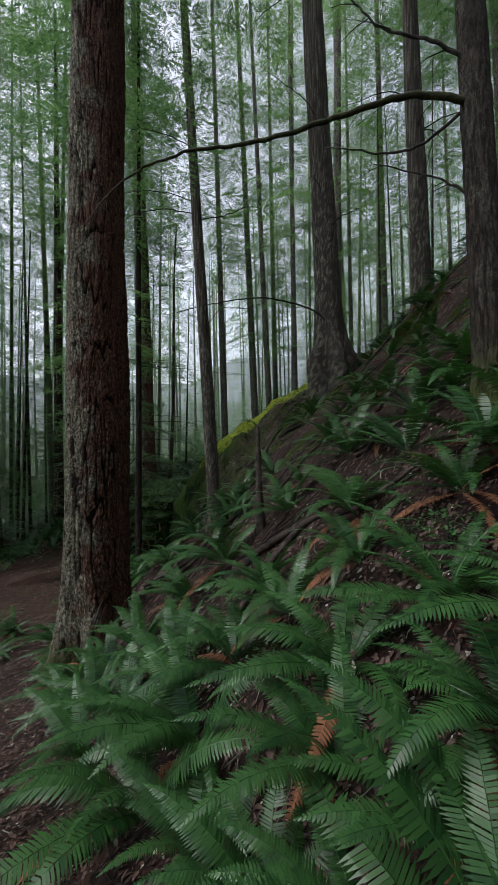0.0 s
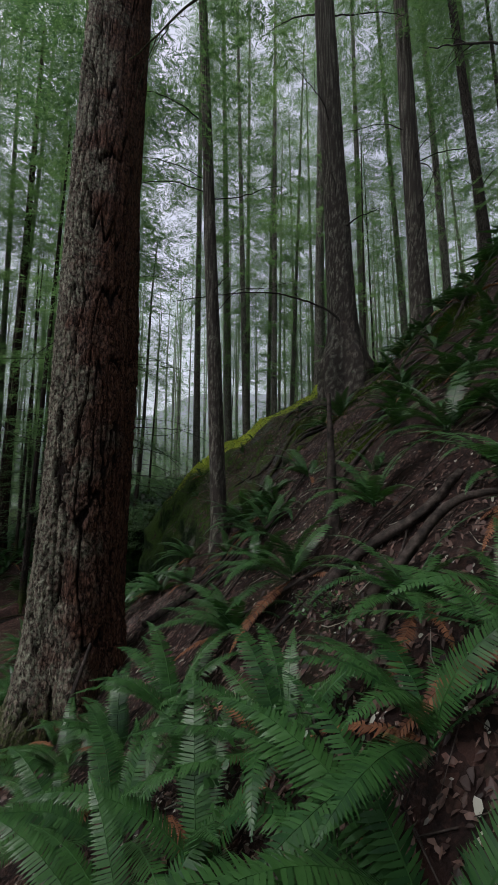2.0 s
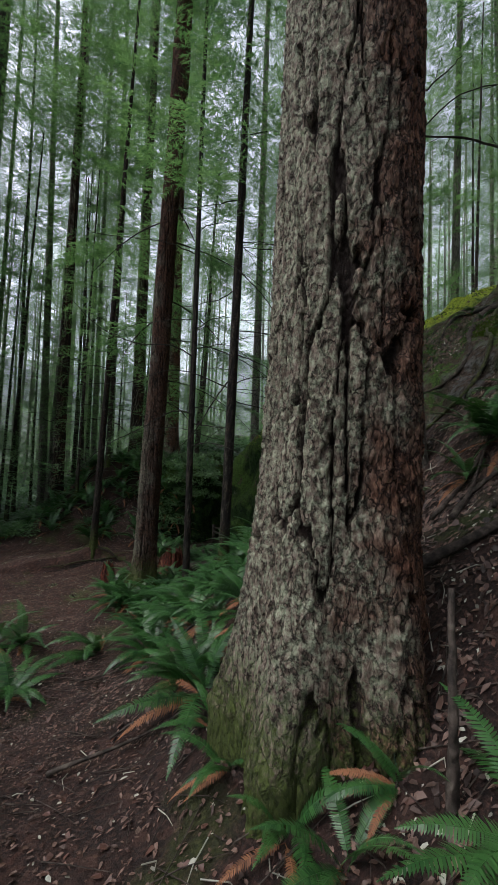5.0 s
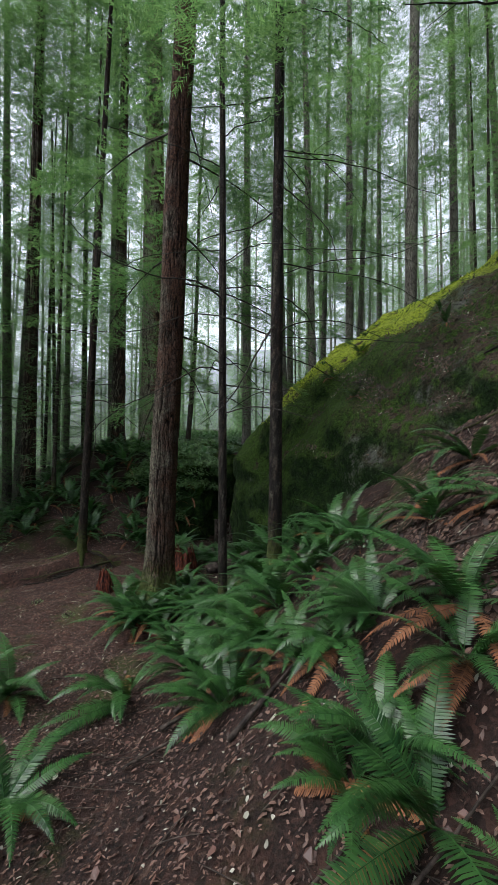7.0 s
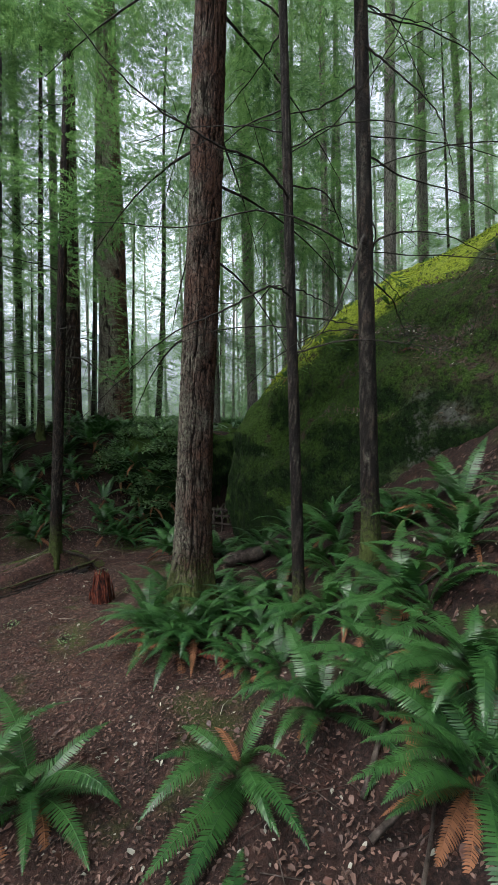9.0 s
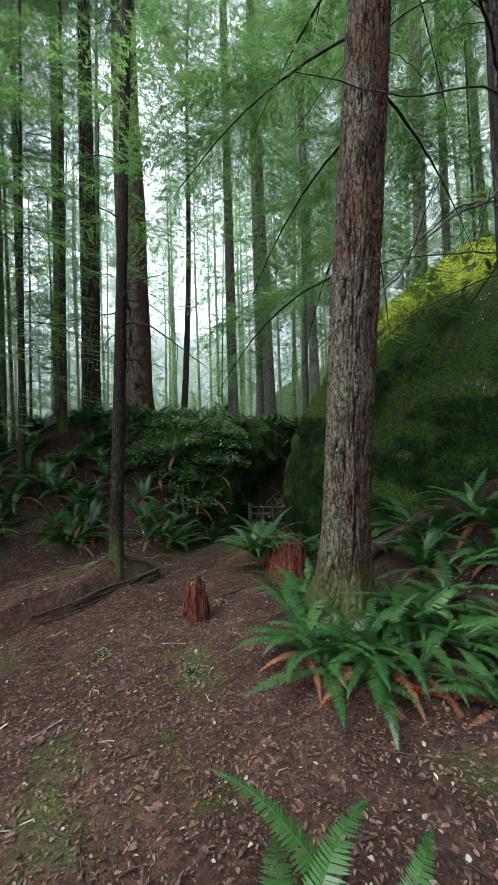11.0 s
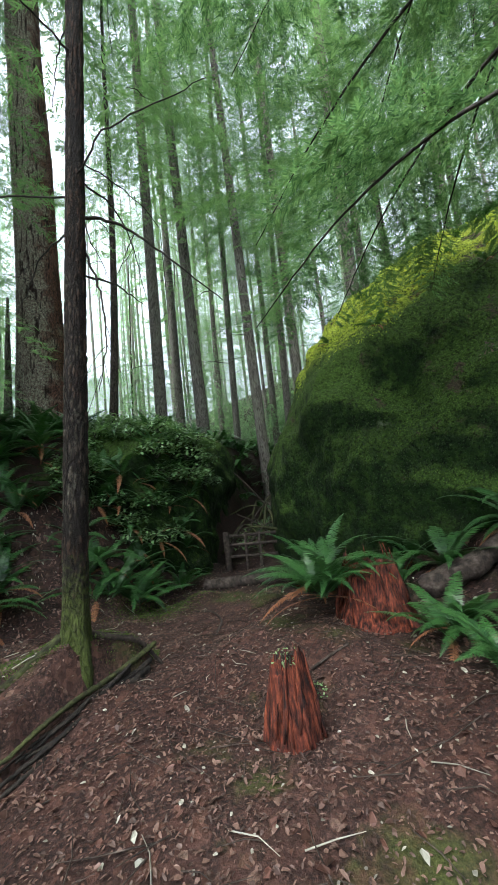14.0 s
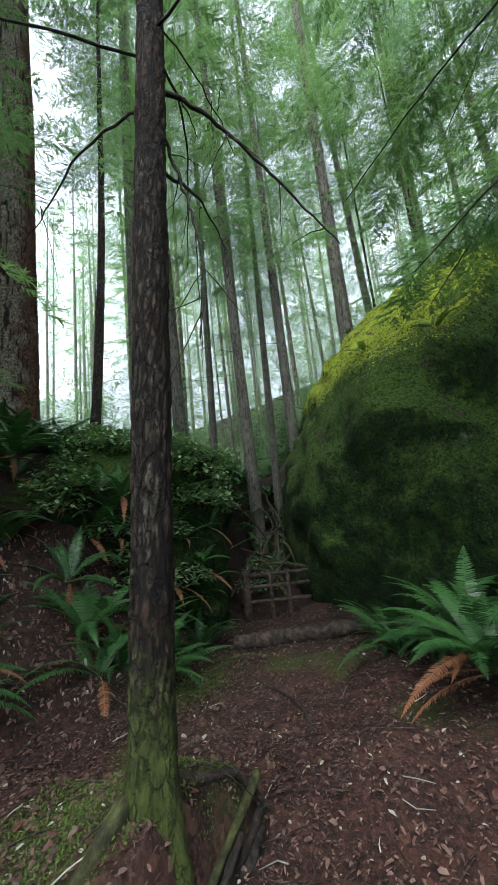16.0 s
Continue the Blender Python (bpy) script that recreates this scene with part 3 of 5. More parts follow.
tree("young_tree", "slim brown tree leaning beside the boulder", -0.72, 7.75, 0.135, 20, FIR2, 6, (-0.045, 0.02), None, "tree",
     crown=THIN, limbs=(4.0, 10.0, 6, 1.4, 0.014), seg=36, furrow=0.010, dz=0.06, cell=(24, 4), flare=0.35)
cedar = tree("fir_tree", "large grey-barked fir with flaring roots on the ridge", 1.98, 8.85, 0.30, 26, FIR2, 7, (-0.025, 0.01), 6.75, "fir",
             crown=HIGH, limbs=(2.5, 9.0, 6, 2.0, 0.02), seg=72, furrow=0.02, dz=0.06, cell=(24, 4.5), flare=0.55, sink=1.2)
tree("fir_tree", "grey fir on the upper slope", 5.2, 11.0, 0.29, 26, FIR2, 8, (-0.01, 0.0), None, "fir", crown=HIGH, seg=48, furrow=0.02, dz=0.1, cell=(24, 4.5), limbs=(1.5, 7, 8, 2.0, 0.02))
tree("young_tree", "slim reddish trunk leaning on the slope", 6.9, 10.3, 0.15, 22, BARK, 9, (-0.06, 0.0), None, "tree", crown=THIN, seg=24, furrow=0.01, dz=0.1, limbs=(2, 8, 6, 1.6, 0.014))
near_l = tree("young_tree", "grey mossy tree on the slope with crooked bare limbs", 1.93, 2.95, 0.125, 16, BARK, 10, (-0.015, 0.01), None, "tree",
              crown=THIN, seg=36, furrow=0.010, dz=0.05, cell=(26, 6))
tree("fir_tree", "thick furrowed fir on the fern bank", -5.44, 20.0, 0.46, 30, FIR, 11, (-0.012, 0.0), 2.75, "fir", crown=HIGH, seg=90, furrow=0.04, dz=0.06, fine_to=5.0, cell=(14, 3.4), flare=0.35)
tree("fir_tree", "dark fir behind the fern bank", -6.7, 19.6, 0.24, 26, FIR, 12, (0.0, 0.0), None, "fir", crown=HIGH, seg=48, furrow=0.02, dz=0.1, cell=(24, 4.5))
tree("young_tree", "crooked thin trunk on the overgrown boulder", -4.2, 19.4, 0.10, 14, BARK, 13, (0.05, 0.02), 2.6, "tree", crown=THIN, seg=20, furrow=0.008, dz=0.1, curve=0.10)
tree("snag", "broken grey snag on the bank", -5.9, 22.6, 0.13, 4.6, GREYBARK, 14, (0.02, 0), None, "dead tree", seg=22, furrow=0.01, dz=0.1)
tree("fir_tree", "dark fir on the flat beyond the trail", -9.3, 18.4, 0.22, 26, FIR, 15, (0, 0), None, "fir", crown=HIGH, seg=44, furrow=0.02, dz=0.1, cell=(24, 4.5), limbs=(2, 8, 8, 1.6, 0.015))
tree("young_tree", "thin dark trunk beyond the trail", -7.3, 17.9, 0.085, 15, BARK, 16, (0.01, 0), None, "tree", crown=LEAFY, seg=18, furrow=0.006, dz=0.1, limbs=(1.5, 7, 10, 1.3, 0.012))
tree("young_tree", "thin trunk with bare limbs at the bank foot", -8.0, 16.9, 0.06, 12, BARK, 17, (0.01, 0.01), None, "tree", crown=LEAFY, seg=16, furrow=0.005, dz=0.1, limbs=(1.5, 7, 10, 1.3, 0.012))
# short dead stub on the slope
tree("dead_stub", "short broken dead stem standing in the ferns", 0.11, 4.5, 0.05, 1.25, DEADWOOD, 18, (0.0, 0.03), None, "dead stem", seg=14, furrow=0.008, dz=0.05, cell=(30, 6))


# long mossy limb of the slope tree
def limb(parent, pts, r0, r1, mat, seed, label="", sprigs=0, reach=0.3):
    o = parent.matrix_basis.translation
    c = [Vector(p) - o for p in pts]
    pcs = [dead_branch(c, r0, r1, seed, 0.008, 7, 9)]
    rnd = random.Random(seed)
    for k in range(sprigs):
        t = rnd.uniform(0.15, 0.95) * (len(c) - 1)
        i = min(int(t), len(c) - 2)
        p = c[i].lerp(c[i + 1], t - i)
        d = (c[i + 1] - c[i]).normalized()
        e = p + (d * 0.6 + Vector((rnd.uniform(-1, 1), rnd.uniform(-1, 1), rnd.uniform(-1, 0.8)))) * reach * rnd.uniform(0.4, 1)
        pcs.append(dead_branch([p, p.lerp(e, 0.5) + Vector((0, 0, 0.02)), e], r1 * 1.1, 0.0015, seed * 31 + k, 0.004, 4, 4))
    return part("limb", mesh_of("limb", *joined(pcs), mat), parent, label)


limb(near_l, [(1.93, 2.95, 7.15), (1.35, 3.0, 7.25), (0.75, 3.05, 7.12), (0.05, 3.08, 6.95), (-0.5, 3.1, 6.9), (-1.0, 3.15, 6.72), (-1.5, 3.3, 6.35)], 0.032, 0.003, MOSSWOOD, 3, "mossy arching limb", 10, 0.4)
limb(near_l, [(1.93, 2.95, 7.4), (1.6, 3.0, 7.7), (1.2, 3.1, 7.95), (0.9, 3.2, 8.4)], 0.02, 0.006, TWIG, 5, "", 6, 0.3)
limb(near_l, [(1.93, 2.95, 7.2), (1.5, 3.3, 7.05), (1.05, 3.6, 7.3), (0.8, 3.8, 7.5)], 0.016, 0.004, TWIG, 6, "", 6, 0.3)
limb(near_l, [(1.93, 2.95, 6.3), (1.7, 3.2, 6.7), (1.2, 3.4, 7.0)], 0.014, 0.004, TWIG, 7, "", 5, 0.3)
limb(cedar, [(1.95, 8.7, 7.0), (1.75, 8.6, 7.45), (1.2, 8.6, 7.75), (0.3, 8.65, 7.95), (-0.8, 8.7, 7.85), (-1.7, 8.7, 7.65)], 0.03, 0.006, TWIG, 8, "", 12, 0.4)


slim_c, slim_d, trail_t = [o for o in scene.objects if o.name.startswith("young_tree") and o.parent is None][0:3]
limb(slim_c, [(-3.56, 10.14, 4.75), (-3.95, 9.95, 4.9), (-4.5, 9.75, 4.85), (-5.1, 9.7, 5.05), (-5.6, 9.7, 5.5)], 0.014, 0.004, TWIG, 11, "", 8, 0.5)
limb(slim_c, [(-3.56, 10.14, 3.75), (-3.9, 9.95, 3.75), (-4.4, 9.7, 3.4), (-4.9, 9.6, 3.1), (-5.4, 9.6, 2.6)], 0.013, 0.003, TWIG, 12, "", 9, 0.5)
limb(slim_d, [(-2.92, 9.82, 4.35), (-3.2, 9.6, 3.9), (-3.5, 9.5, 3.35), (-3.9, 9.4, 2.95)], 0.016, 0.003, TWIG, 13, "", 6, 0.4)
limb(slim_d, [(-2.92, 9.82, 4.2), (-2.6, 9.7, 4.35), (-2.1, 9.6, 4.35), (-1.6, 9.5, 4.15)], 0.012, 0.003, TWIG, 14, "", 6, 0.4)
limb(slim_d, [(-2.92, 9.82, 6.3), (-2.65, 9.7, 6.0), (-2.3, 9.5, 5.5), (-2.2, 9.4, 4.9)], 0.012, 0.003, TWIG, 15, "", 5, 0.4)
limb(trail_t, [(-6.26, 13.83, 3.8), (-5.9, 13.75, 3.8), (-5.5, 13.6, 3.5), (-5.1, 13.45, 3.15)], 0.016, 0.005, TWIG, 16, "", 5, 0.5)
limb(trail_t, [(-6.26, 13.83, 3.65), (-6.12, 13.8, 3.25), (-6.1, 13.7, 2.75), (-6.2, 13.65, 2.25)], 0.012, 0.003, TWIG, 17, "", 8, 0.4)


# green boughs of the fir by the path
def bough(parent, org, az, length, rise, droop, seed):
    rnd = np.random.RandomState(seed)
    o = parent.matrix_basis.translation
    org = Vector(org) - o
    v = [spray_arrays(rnd, org, az, length, rise, droop, 0.5, 0.05, (0.065, 0.012), 20, 0.1)]
    for k in range(7):
        s = rnd.uniform(0.2, 0.8)
        p = (org.x + math.cos(az) * length * s, org.y + math.sin(az) * length * s, org.z + rise * s * length - droop * length * s * s)
        v.append(spray_arrays(rnd, p, az + rnd.choice([-1, 1]) * rnd.uniform(0.5, 0.9), length * 0.42, 0.0, 0.35, 0.3, 0.05, (0.06, 0.012), 15, 0.05))
    v = np.concatenate(v)
    b = part("bough", quick_mesh("bough", v, np.arange(len(v)).reshape(-1, 3), NEEDLE), parent, "drooping green needle bough")
    pts = [(org.x + math.cos(az) * length * s, org.y + math.sin(az) * length * s, org.z + rise * s * length - droop * length * s * s) for s in (0, 0.33, 0.66, 1)]
    part("stem", mesh_of("stem", *dead_branch(pts, 0.018, 0.004, seed, 0.004), TWIG), b)


for k, (z, az, ln, ri, dr) in enumerate([(3.6, 1.9, 2.2, 0.1, 0.5), (4.1, 1.25, 2.6, 0.12, 0.45), (4.5, 0.75, 2.8, 0.1, 0.4), (4.9, 1.6, 2.8, 0.1, 0.4), (5.3, 0.35, 2.8, 0.1, 0.35), (5.7, 2.2, 2.4, 0.12, 0.4),
                                          (6.1, 1.0, 3.0, 0.1, 0.35), (6.6, 1.7, 2.8, 0.1, 0.35), (7.2, 0.5, 2.9, 0.1, 0.3), (7.6, 2.5, 2.4, 0.1, 0.3), (8.0, 1.3, 2.8, 0.1, 0.3)]):
    bough(fir_b, (-4.5 + 0.037 * (z - 0.2), 11.22 - 0.076 * (z - 0.2), z), az, ln, ri, dr, 40 + k)


# ---- the woods around ----
def woods():
    """Conifers of a few kinds, scattered through the woods; clear of the path and the rocks."""
    kinds = []
    for k in range(5):
        far = dict(low=2.6 + k * 1.2 + (2.5 if k > 2 else 0.0), high=37, reach=3.8, boughs=120, twig=0.55, gap=0.10, leaf=(0.095, 0.013), side=17, droop=0.45)
        t = tree("conifer", "tall forest conifer with a straight bare lower trunk", -60 - 6 * k, 80, 0.11 + 0.022 * k, 38, BARK if k in (0, 2) else GREYBARK, 60 + k, (0.006 * (k - 2), 0.004), 0.0, "conifer",
                 crown=far, limbs=(2.0, 9.0, 6, 1.6, 0.009), group="trees of the woods", seg=14, furrow=0.01, dz=0.6, cell=(20, 3))
        t.matrix_basis = pose(-60 - 6 * k, 80, rough_ground(-60 - 6 * k, 80))
        kinds.append(t)
    for k in range(3):
        low = dict(low=0.9 + 0.5 * k, high=11 + 2 * k, reach=2.3, boughs=62, twig=0.42, gap=0.10, leaf=(0.08, 0.012), side=20, droop=0.45)
        t = tree("hemlock", "young hemlock with drooping feathery green boughs", -90 - 6 * k, 80, 0.07, 12 + 2 * k, BARK, 70 + k, (0.004, 0.004), 0.0, "hemlock",
                 crown=low, group="young hemlocks of the woods", seg=12, furrow=0.006, dz=0.4)
        t.matrix_basis = pose(-90 - 6 * k, 80, rough_ground(-90 - 6 * k, 80))
        kinds.append(t)
    for k in range(3):
        far = dict(low=1.6 + k * 1.4, high=36, reach=3.8, boughs=100, twig=0.65, gap=0.19, leaf=(0.17, 0.022), side=11, droop=0.4, mat=HAZENEEDLE)
        t = tree("conifer", "distant forest conifer with a slim straight trunk", -120 - 6 * k, 80, 0.12 + 0.03 * k, 34, HAZEBARK, 80 + k, (0.005 * (k - 1), 0.0), 0.0, "conifer",
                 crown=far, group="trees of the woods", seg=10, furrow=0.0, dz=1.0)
        t.matrix_basis = pose(-120 - 6 * k, 80, rough_ground(-120 - 6 * k, 80))
        kinds.append(t)
    rnd = random.Random(12)
    spots = []

    def put(t, x, y):
        spots.append((x, y))
        m = pose(x, y, rough_ground(x, y) - 0.05, rnd.uniform(-2, 2), rnd.uniform(-2, 2), rnd.uniform(0, 360)) @ Matrix.Scale(rnd.uniform(0.8, 1.25), 4)
        copy_thing(t, m)

    for x, y in SLIM:
        put(kinds[3 + rnd.randrange(2)], x, y)
    for x, y in TALL:
        put(kinds[rnd.randrange(3)], x, y)
    for x, y in HEMLOCKS:
        put(kinds[5 + rnd.randrange(3)], x, y)
    tries = 0
    while len(spots) < 200 and tries < 6000:
        tries += 1
        a, r = rnd.uniform(0, 2 * math.pi), 62 * math.sqrt(rnd.random())
        x, y = -3 + r * math.cos(a), 12 + r * math.sin(a)
        ahead = y > 14
        if (-11 < x < 7.5 and -4 < y < 21.5) or (x < -6 and x > -16 and -2 < y < 16) or any((x - u) ** 2 + (y - v) ** 2 < (3.2 if ahead else 9) for u, v in spots):
            continue
        if not ahead and rnd.random() < 0.45:
            continue
        if ahead and x > -4 and r < 34:
            put(kinds[3 + rnd.randrange(2)], x, y)
        elif r > 26 or not ahead:
            put(kinds[8 + rnd.randrange(3)], x, y)
        else:
            put(kinds[rnd.randrange(5) if rnd.random() < 0.72 else 5 + rnd.randrange(3)], x, y)


SLIM = [(1.3, 20.5), (0.5, 23.0), (2.4, 19.6), (2.8, 24.0), (4.2, 18.2), (3.5, 21.5), (-1.4, 22.6), (7.2, 19.5), (2.0, 27.5), (9.5, 13.5), (8.6, 9.2), (10.5, 17.0), (-7.8, 24.0), (-10.4, 20.2), (-11.6, 22.3), (-13.0, 17.2)]
TALL = [(-9.0, 23.8), (-12.6, 18.8), (-16.4, 23.0), (-10.0, 28.0), (-6.6, 27.4), (-11.2, 16.4), (-14.2, 15.6), (-9.4, 22.6), (-12.2, 21.0), (-15.0, 19.0), (-17.4, 16.6), (-18.6, 20.4), (-14.8, 23.4), (-11.0, 26.4)]
HEMLOCKS = [(-8.9, 19.8), (5.6, 15.8), (7.2, 18.2), (-9.6, 20.6), (-11.2, 18.6), (-10.6, 15.4), (-12.4, 16.2), (-9.0, 25.4), (-11.5, 17.5), (-13.5, 20.0), (-15.5, 16.5), (-6.5, 25.0), (-14.5, 18.2), (-12.0, 19.5), (-16.5, 21.5), (-10.8, 24.0), (-13.2, 24.5), (-8.0, 27.0), (-4.8, 28.5), (3.0, 29.5), (8.2, 16.5), (-18.0, 18.0), (-15.8, 25.5), (8.5, 11.0), (1.0, 31.5)]
woods()


def far_woods():
    """The closed edge of the woods all around, far off."""
    rnd = np.random.RandomState(31)
    tri, pcs = [], []
    for k in range(330):
        a, r = rnd.uniform(0, 6.283), rnd.uniform(46, 72)
        x, y = -3 + r * math.cos(a), 12 + r * math.sin(a)
        z = ground(x, y)
        if k % 3 == 0:
            pcs.append(tube([(x, y, z - 0.5), (x + rnd.uniform(-0.3, 0.3), y, z + 18), (x, y, z + 36)], [0.24, 0.16, 0.03], 6, 0, False))
        n = 600
        h = 1.5 + 34 * rnd.rand(n) ** 1.3
        q = (3.4 * (1 - h / 39)) * np.sqrt(rnd.rand(n))
        b = rnd.uniform(0, 6.283, n)
        c = np.stack([x + q * np.cos(b), y + q * np.sin(b), z + h], 1)
        d = np.stack([np.cos(b), np.sin(b), rnd.uniform(-0.9, 0.0, n)], 1) * rnd.uniform(0.3, 0.7, n)[:, None]
        w = np.stack([-np.sin(b), np.cos(b), rnd.uniform(-0.4, 0.4, n)], 1) * rnd.uniform(0.03, 0.08, n)[:, None]
        tri.append(np.stack([c + w, c + d, c - w], 1).reshape(-1, 3))
    # low growth under the trees ahead
    for k in range(300):
        a, r = (rnd.uniform(-0.1, 3.3) if k < 110 else rnd.uniform(0.5, 1.7)), rnd.uniform(16 if k >= 110 else 24, 46)
        x, y = -3 + r * math.cos(a), 12 + r * math.sin(a)
        if y < 23 and -10 < x < 6:
            continue
        n, z = 420, ground(x, y)
        top = rnd.uniform(1.2, 3.6) if k < 110 else rnd.uniform(2.0, 8.0)
        h = 0.1 + top * rnd.rand(n)
        q = 1.5 * (1.05 - h / (top + 0.1)) * np.sqrt(rnd.rand(n))
        b = rnd.uniform(0, 6.283, n)
        c = np.stack([x + q * np.cos(b), y + q * np.sin(b), z + h], 1)
        d = np.stack([np.cos(b), np.sin(b), rnd.uniform(-0.8, 0.1, n)], 1) * rnd.uniform(0.15, 0.34, n)[:, None]
        w = np.stack([-np.sin(b), np.cos(b), rnd.uniform(-0.4, 0.4, n)], 1) * rnd.uniform(0.015, 0.035, n)[:, None]
        tri.append(np.stack([c + w, c + d, c - w], 1).reshape(-1, 3))
            # crowns of the trees a little nearer
    for k in range(140):
        a, r = rnd.uniform(0.1, 3.5), rnd.uniform(25, 46)
        x, y = -3 + r * math.cos(a), 12 + r * math.sin(a)
        z, top = ground(x, y), rnd.uniform(20, 34)
        for j in range(54):
            h = top * (0.08 + 0.92 * rnd.rand() ** 1.3)
            az, reach = rnd.uniform(0, 6.283), 3.8 * (1.1 - h / top) * rnd.uniform(0.6, 1.2) + 0.3
            n = 22
            q = reach * rnd.rand(n) ** 0.7
            b = az + rnd.uniform(-0.8, 0.8, n)
            c = np.stack([x + q * math.cos(az), y + q * math.sin(az), z + h - 0.3 * q], 1) + rnd.normal(0, 0.1, (n, 3))
            d = np.stack([np.cos(b), np.sin(b), rnd.uniform(-0.6, -0.1, n)], 1) * rnd.uniform(0.2, 0.42, n)[:, None]
            w = np.stack([-np.sin(b), np.cos(b), rnd.uniform(-0.3, 0.3, n)], 1) * rnd.uniform(0.02, 0.045, n)[:, None]
            tri.append(np.stack([c + w, c + d, c - w], 1).reshape(-1, 3))
        if k % 3 == 0:
            pcs.append(tube([(x, y, z - 0.3), (x + rnd.uniform(-0.3, 0.3), y, z + top * 0.5), (x, y, z + top)], [0.13, 0.09, 0.02], 6, 0, False))
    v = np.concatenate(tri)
    tagged(new("far_woods", quick_mesh("far_woods", v, np.arange(len(v)).reshape(-1, 3), HAZENEEDLE)), "green mass of distant conifer foliage", "distant woods", kind="stuff")
    tagged(new("far_trunks", mesh_of("far_trunks", *joined(pcs), HAZEBARK)), "slim distant trunks between the foliage", "distant woods", kind="stuff")


far_woods()


def mist_glow_ring():
    """A glowing ring behind the last trees, with pale mist painted as emission."""
    m = bpy.data.materials.new("mist_glow_ring")
    m.use_nodes = True
    n, l = m.node_tree.nodes, m.node_tree.links
    n.remove(n["Principled BSDF"])
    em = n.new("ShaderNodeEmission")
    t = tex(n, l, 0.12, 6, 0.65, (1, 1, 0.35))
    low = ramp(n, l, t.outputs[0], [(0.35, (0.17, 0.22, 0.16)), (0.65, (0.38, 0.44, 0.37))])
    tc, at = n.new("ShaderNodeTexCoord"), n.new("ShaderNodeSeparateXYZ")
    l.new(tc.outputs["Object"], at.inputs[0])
    # the painted haze brightens upwards until it meets the sky
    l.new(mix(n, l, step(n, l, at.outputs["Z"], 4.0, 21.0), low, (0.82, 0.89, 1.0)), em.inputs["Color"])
    em.inputs["Strength"].default_value = MIST_GLOW
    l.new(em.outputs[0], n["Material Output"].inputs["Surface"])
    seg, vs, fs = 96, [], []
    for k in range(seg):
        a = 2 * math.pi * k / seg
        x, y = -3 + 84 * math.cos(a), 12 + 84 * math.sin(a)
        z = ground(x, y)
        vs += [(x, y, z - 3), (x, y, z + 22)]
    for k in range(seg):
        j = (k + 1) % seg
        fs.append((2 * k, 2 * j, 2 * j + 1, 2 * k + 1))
    tagged(new("backdrop", mesh_of("backdrop", vs, fs, m)), "glowing ring painted as pale green mist behind the farthest trees", "distance", kind="structure")


MIST_GLOW = 0.27
mist_glow_ring()


# ---- ferns ----
def frond_mesh(name, length, lift, bow, pairs, wide, mat, seed, sway=0.0):
    """One sword-fern frond: an arching stem with two rows of narrow leaflets."""
    rnd = random.Random(seed)
    n = 40
    p, pts, tang = Vector((0, 0, 0)), [], []
    for i in range(n + 1):
        s = i / n
        el = lift - bow * s ** 1.25
        az = sway * s
        d = Vector((math.cos(el) * math.sin(az), math.cos(el) * math.cos(az), math.sin(el)))
        pts.append(p.copy())
        tang.append(d)
        p = p + d * (length / n)
    vs, fs = tube(pts[::4], [0.0045 * (1 - 0.75 * i / 10) + 0.0007 for i in range(len(pts[::4]))], 3, 0, False)
    vs, fs = list(vs), list(fs)
    for k in range(pairs):
        s = 0.10 + 0.895 * k / (pairs - 1)
        f = s * n
        i = min(int(f), n - 1)
        o = pts[i].lerp(pts[i + 1], f - i)
        d = tang[i]
        side = d.cross(Vector((0, 0, 1)))
        side = side.normalized() if side.length > 0.05 else Vector((1, 0, 0))
        nor = side.cross(d).normalized()
        shape = min(1.0, 0.45 + 2.6 * (s - 0.10)) * (1 - max(0.0, (s - 0.38) / 0.62) ** 1.5) + 0.04
        ll = wide * shape * rnd.uniform(0.9, 1.08)
        w = min(0.0125, length * 0.95 / pairs * 0.5)
        for sg in (-1, 1):
            if rnd.random() < 0.015:
                continue
            q = (side * sg + d * (0.22 + 0.25 * s) + nor * rnd.uniform(-0.16, 0.10)).normalized()
            o2 = o + d * (rnd.uniform(-1, 1) * 0.002)
            fall = Vector((0, 0, -0.16 * ll))
            b = len(vs)
            vs += [o2 - d * w * 0.8, o2 + q * ll * 0.6 - d * w * 0.72 + fall * 0.36, o2 + q * ll + d * w * 0.6 + fall, o2 + q * ll * 0.6 + d * w * 0.78 + fall * 0.36, o2 + d * w * 0.85]
            fs += [(b, b + 1, b + 3, b + 4), (b + 1, b + 2, b + 3)]
    me = mesh_of(name, vs, fs, mat, False)
    return me


FRONDS = [frond_mesh("frond", 1.0, radians(e), radians(b), 50, 0.112, FERN, 100 + i, sw) for i, (e, b, sw) in enumerate([(62, 75, 0.1), (50, 70, -0.15), (72, 95, 0.2), (38, 60, -0.1), (58, 105, 0.0), (30, 45, 0.15), (66, 60, -0.2), (45, 90, 0.25)])]
OLDFRONDS = [frond_mesh("dead_frond", 0.8, radians(e), radians(b), 34, 0.07, DEADFERN, 130 + i, 0.2) for i, (e, b) in enumerate([(20, 70), (5, 55), (-10, 50)])]


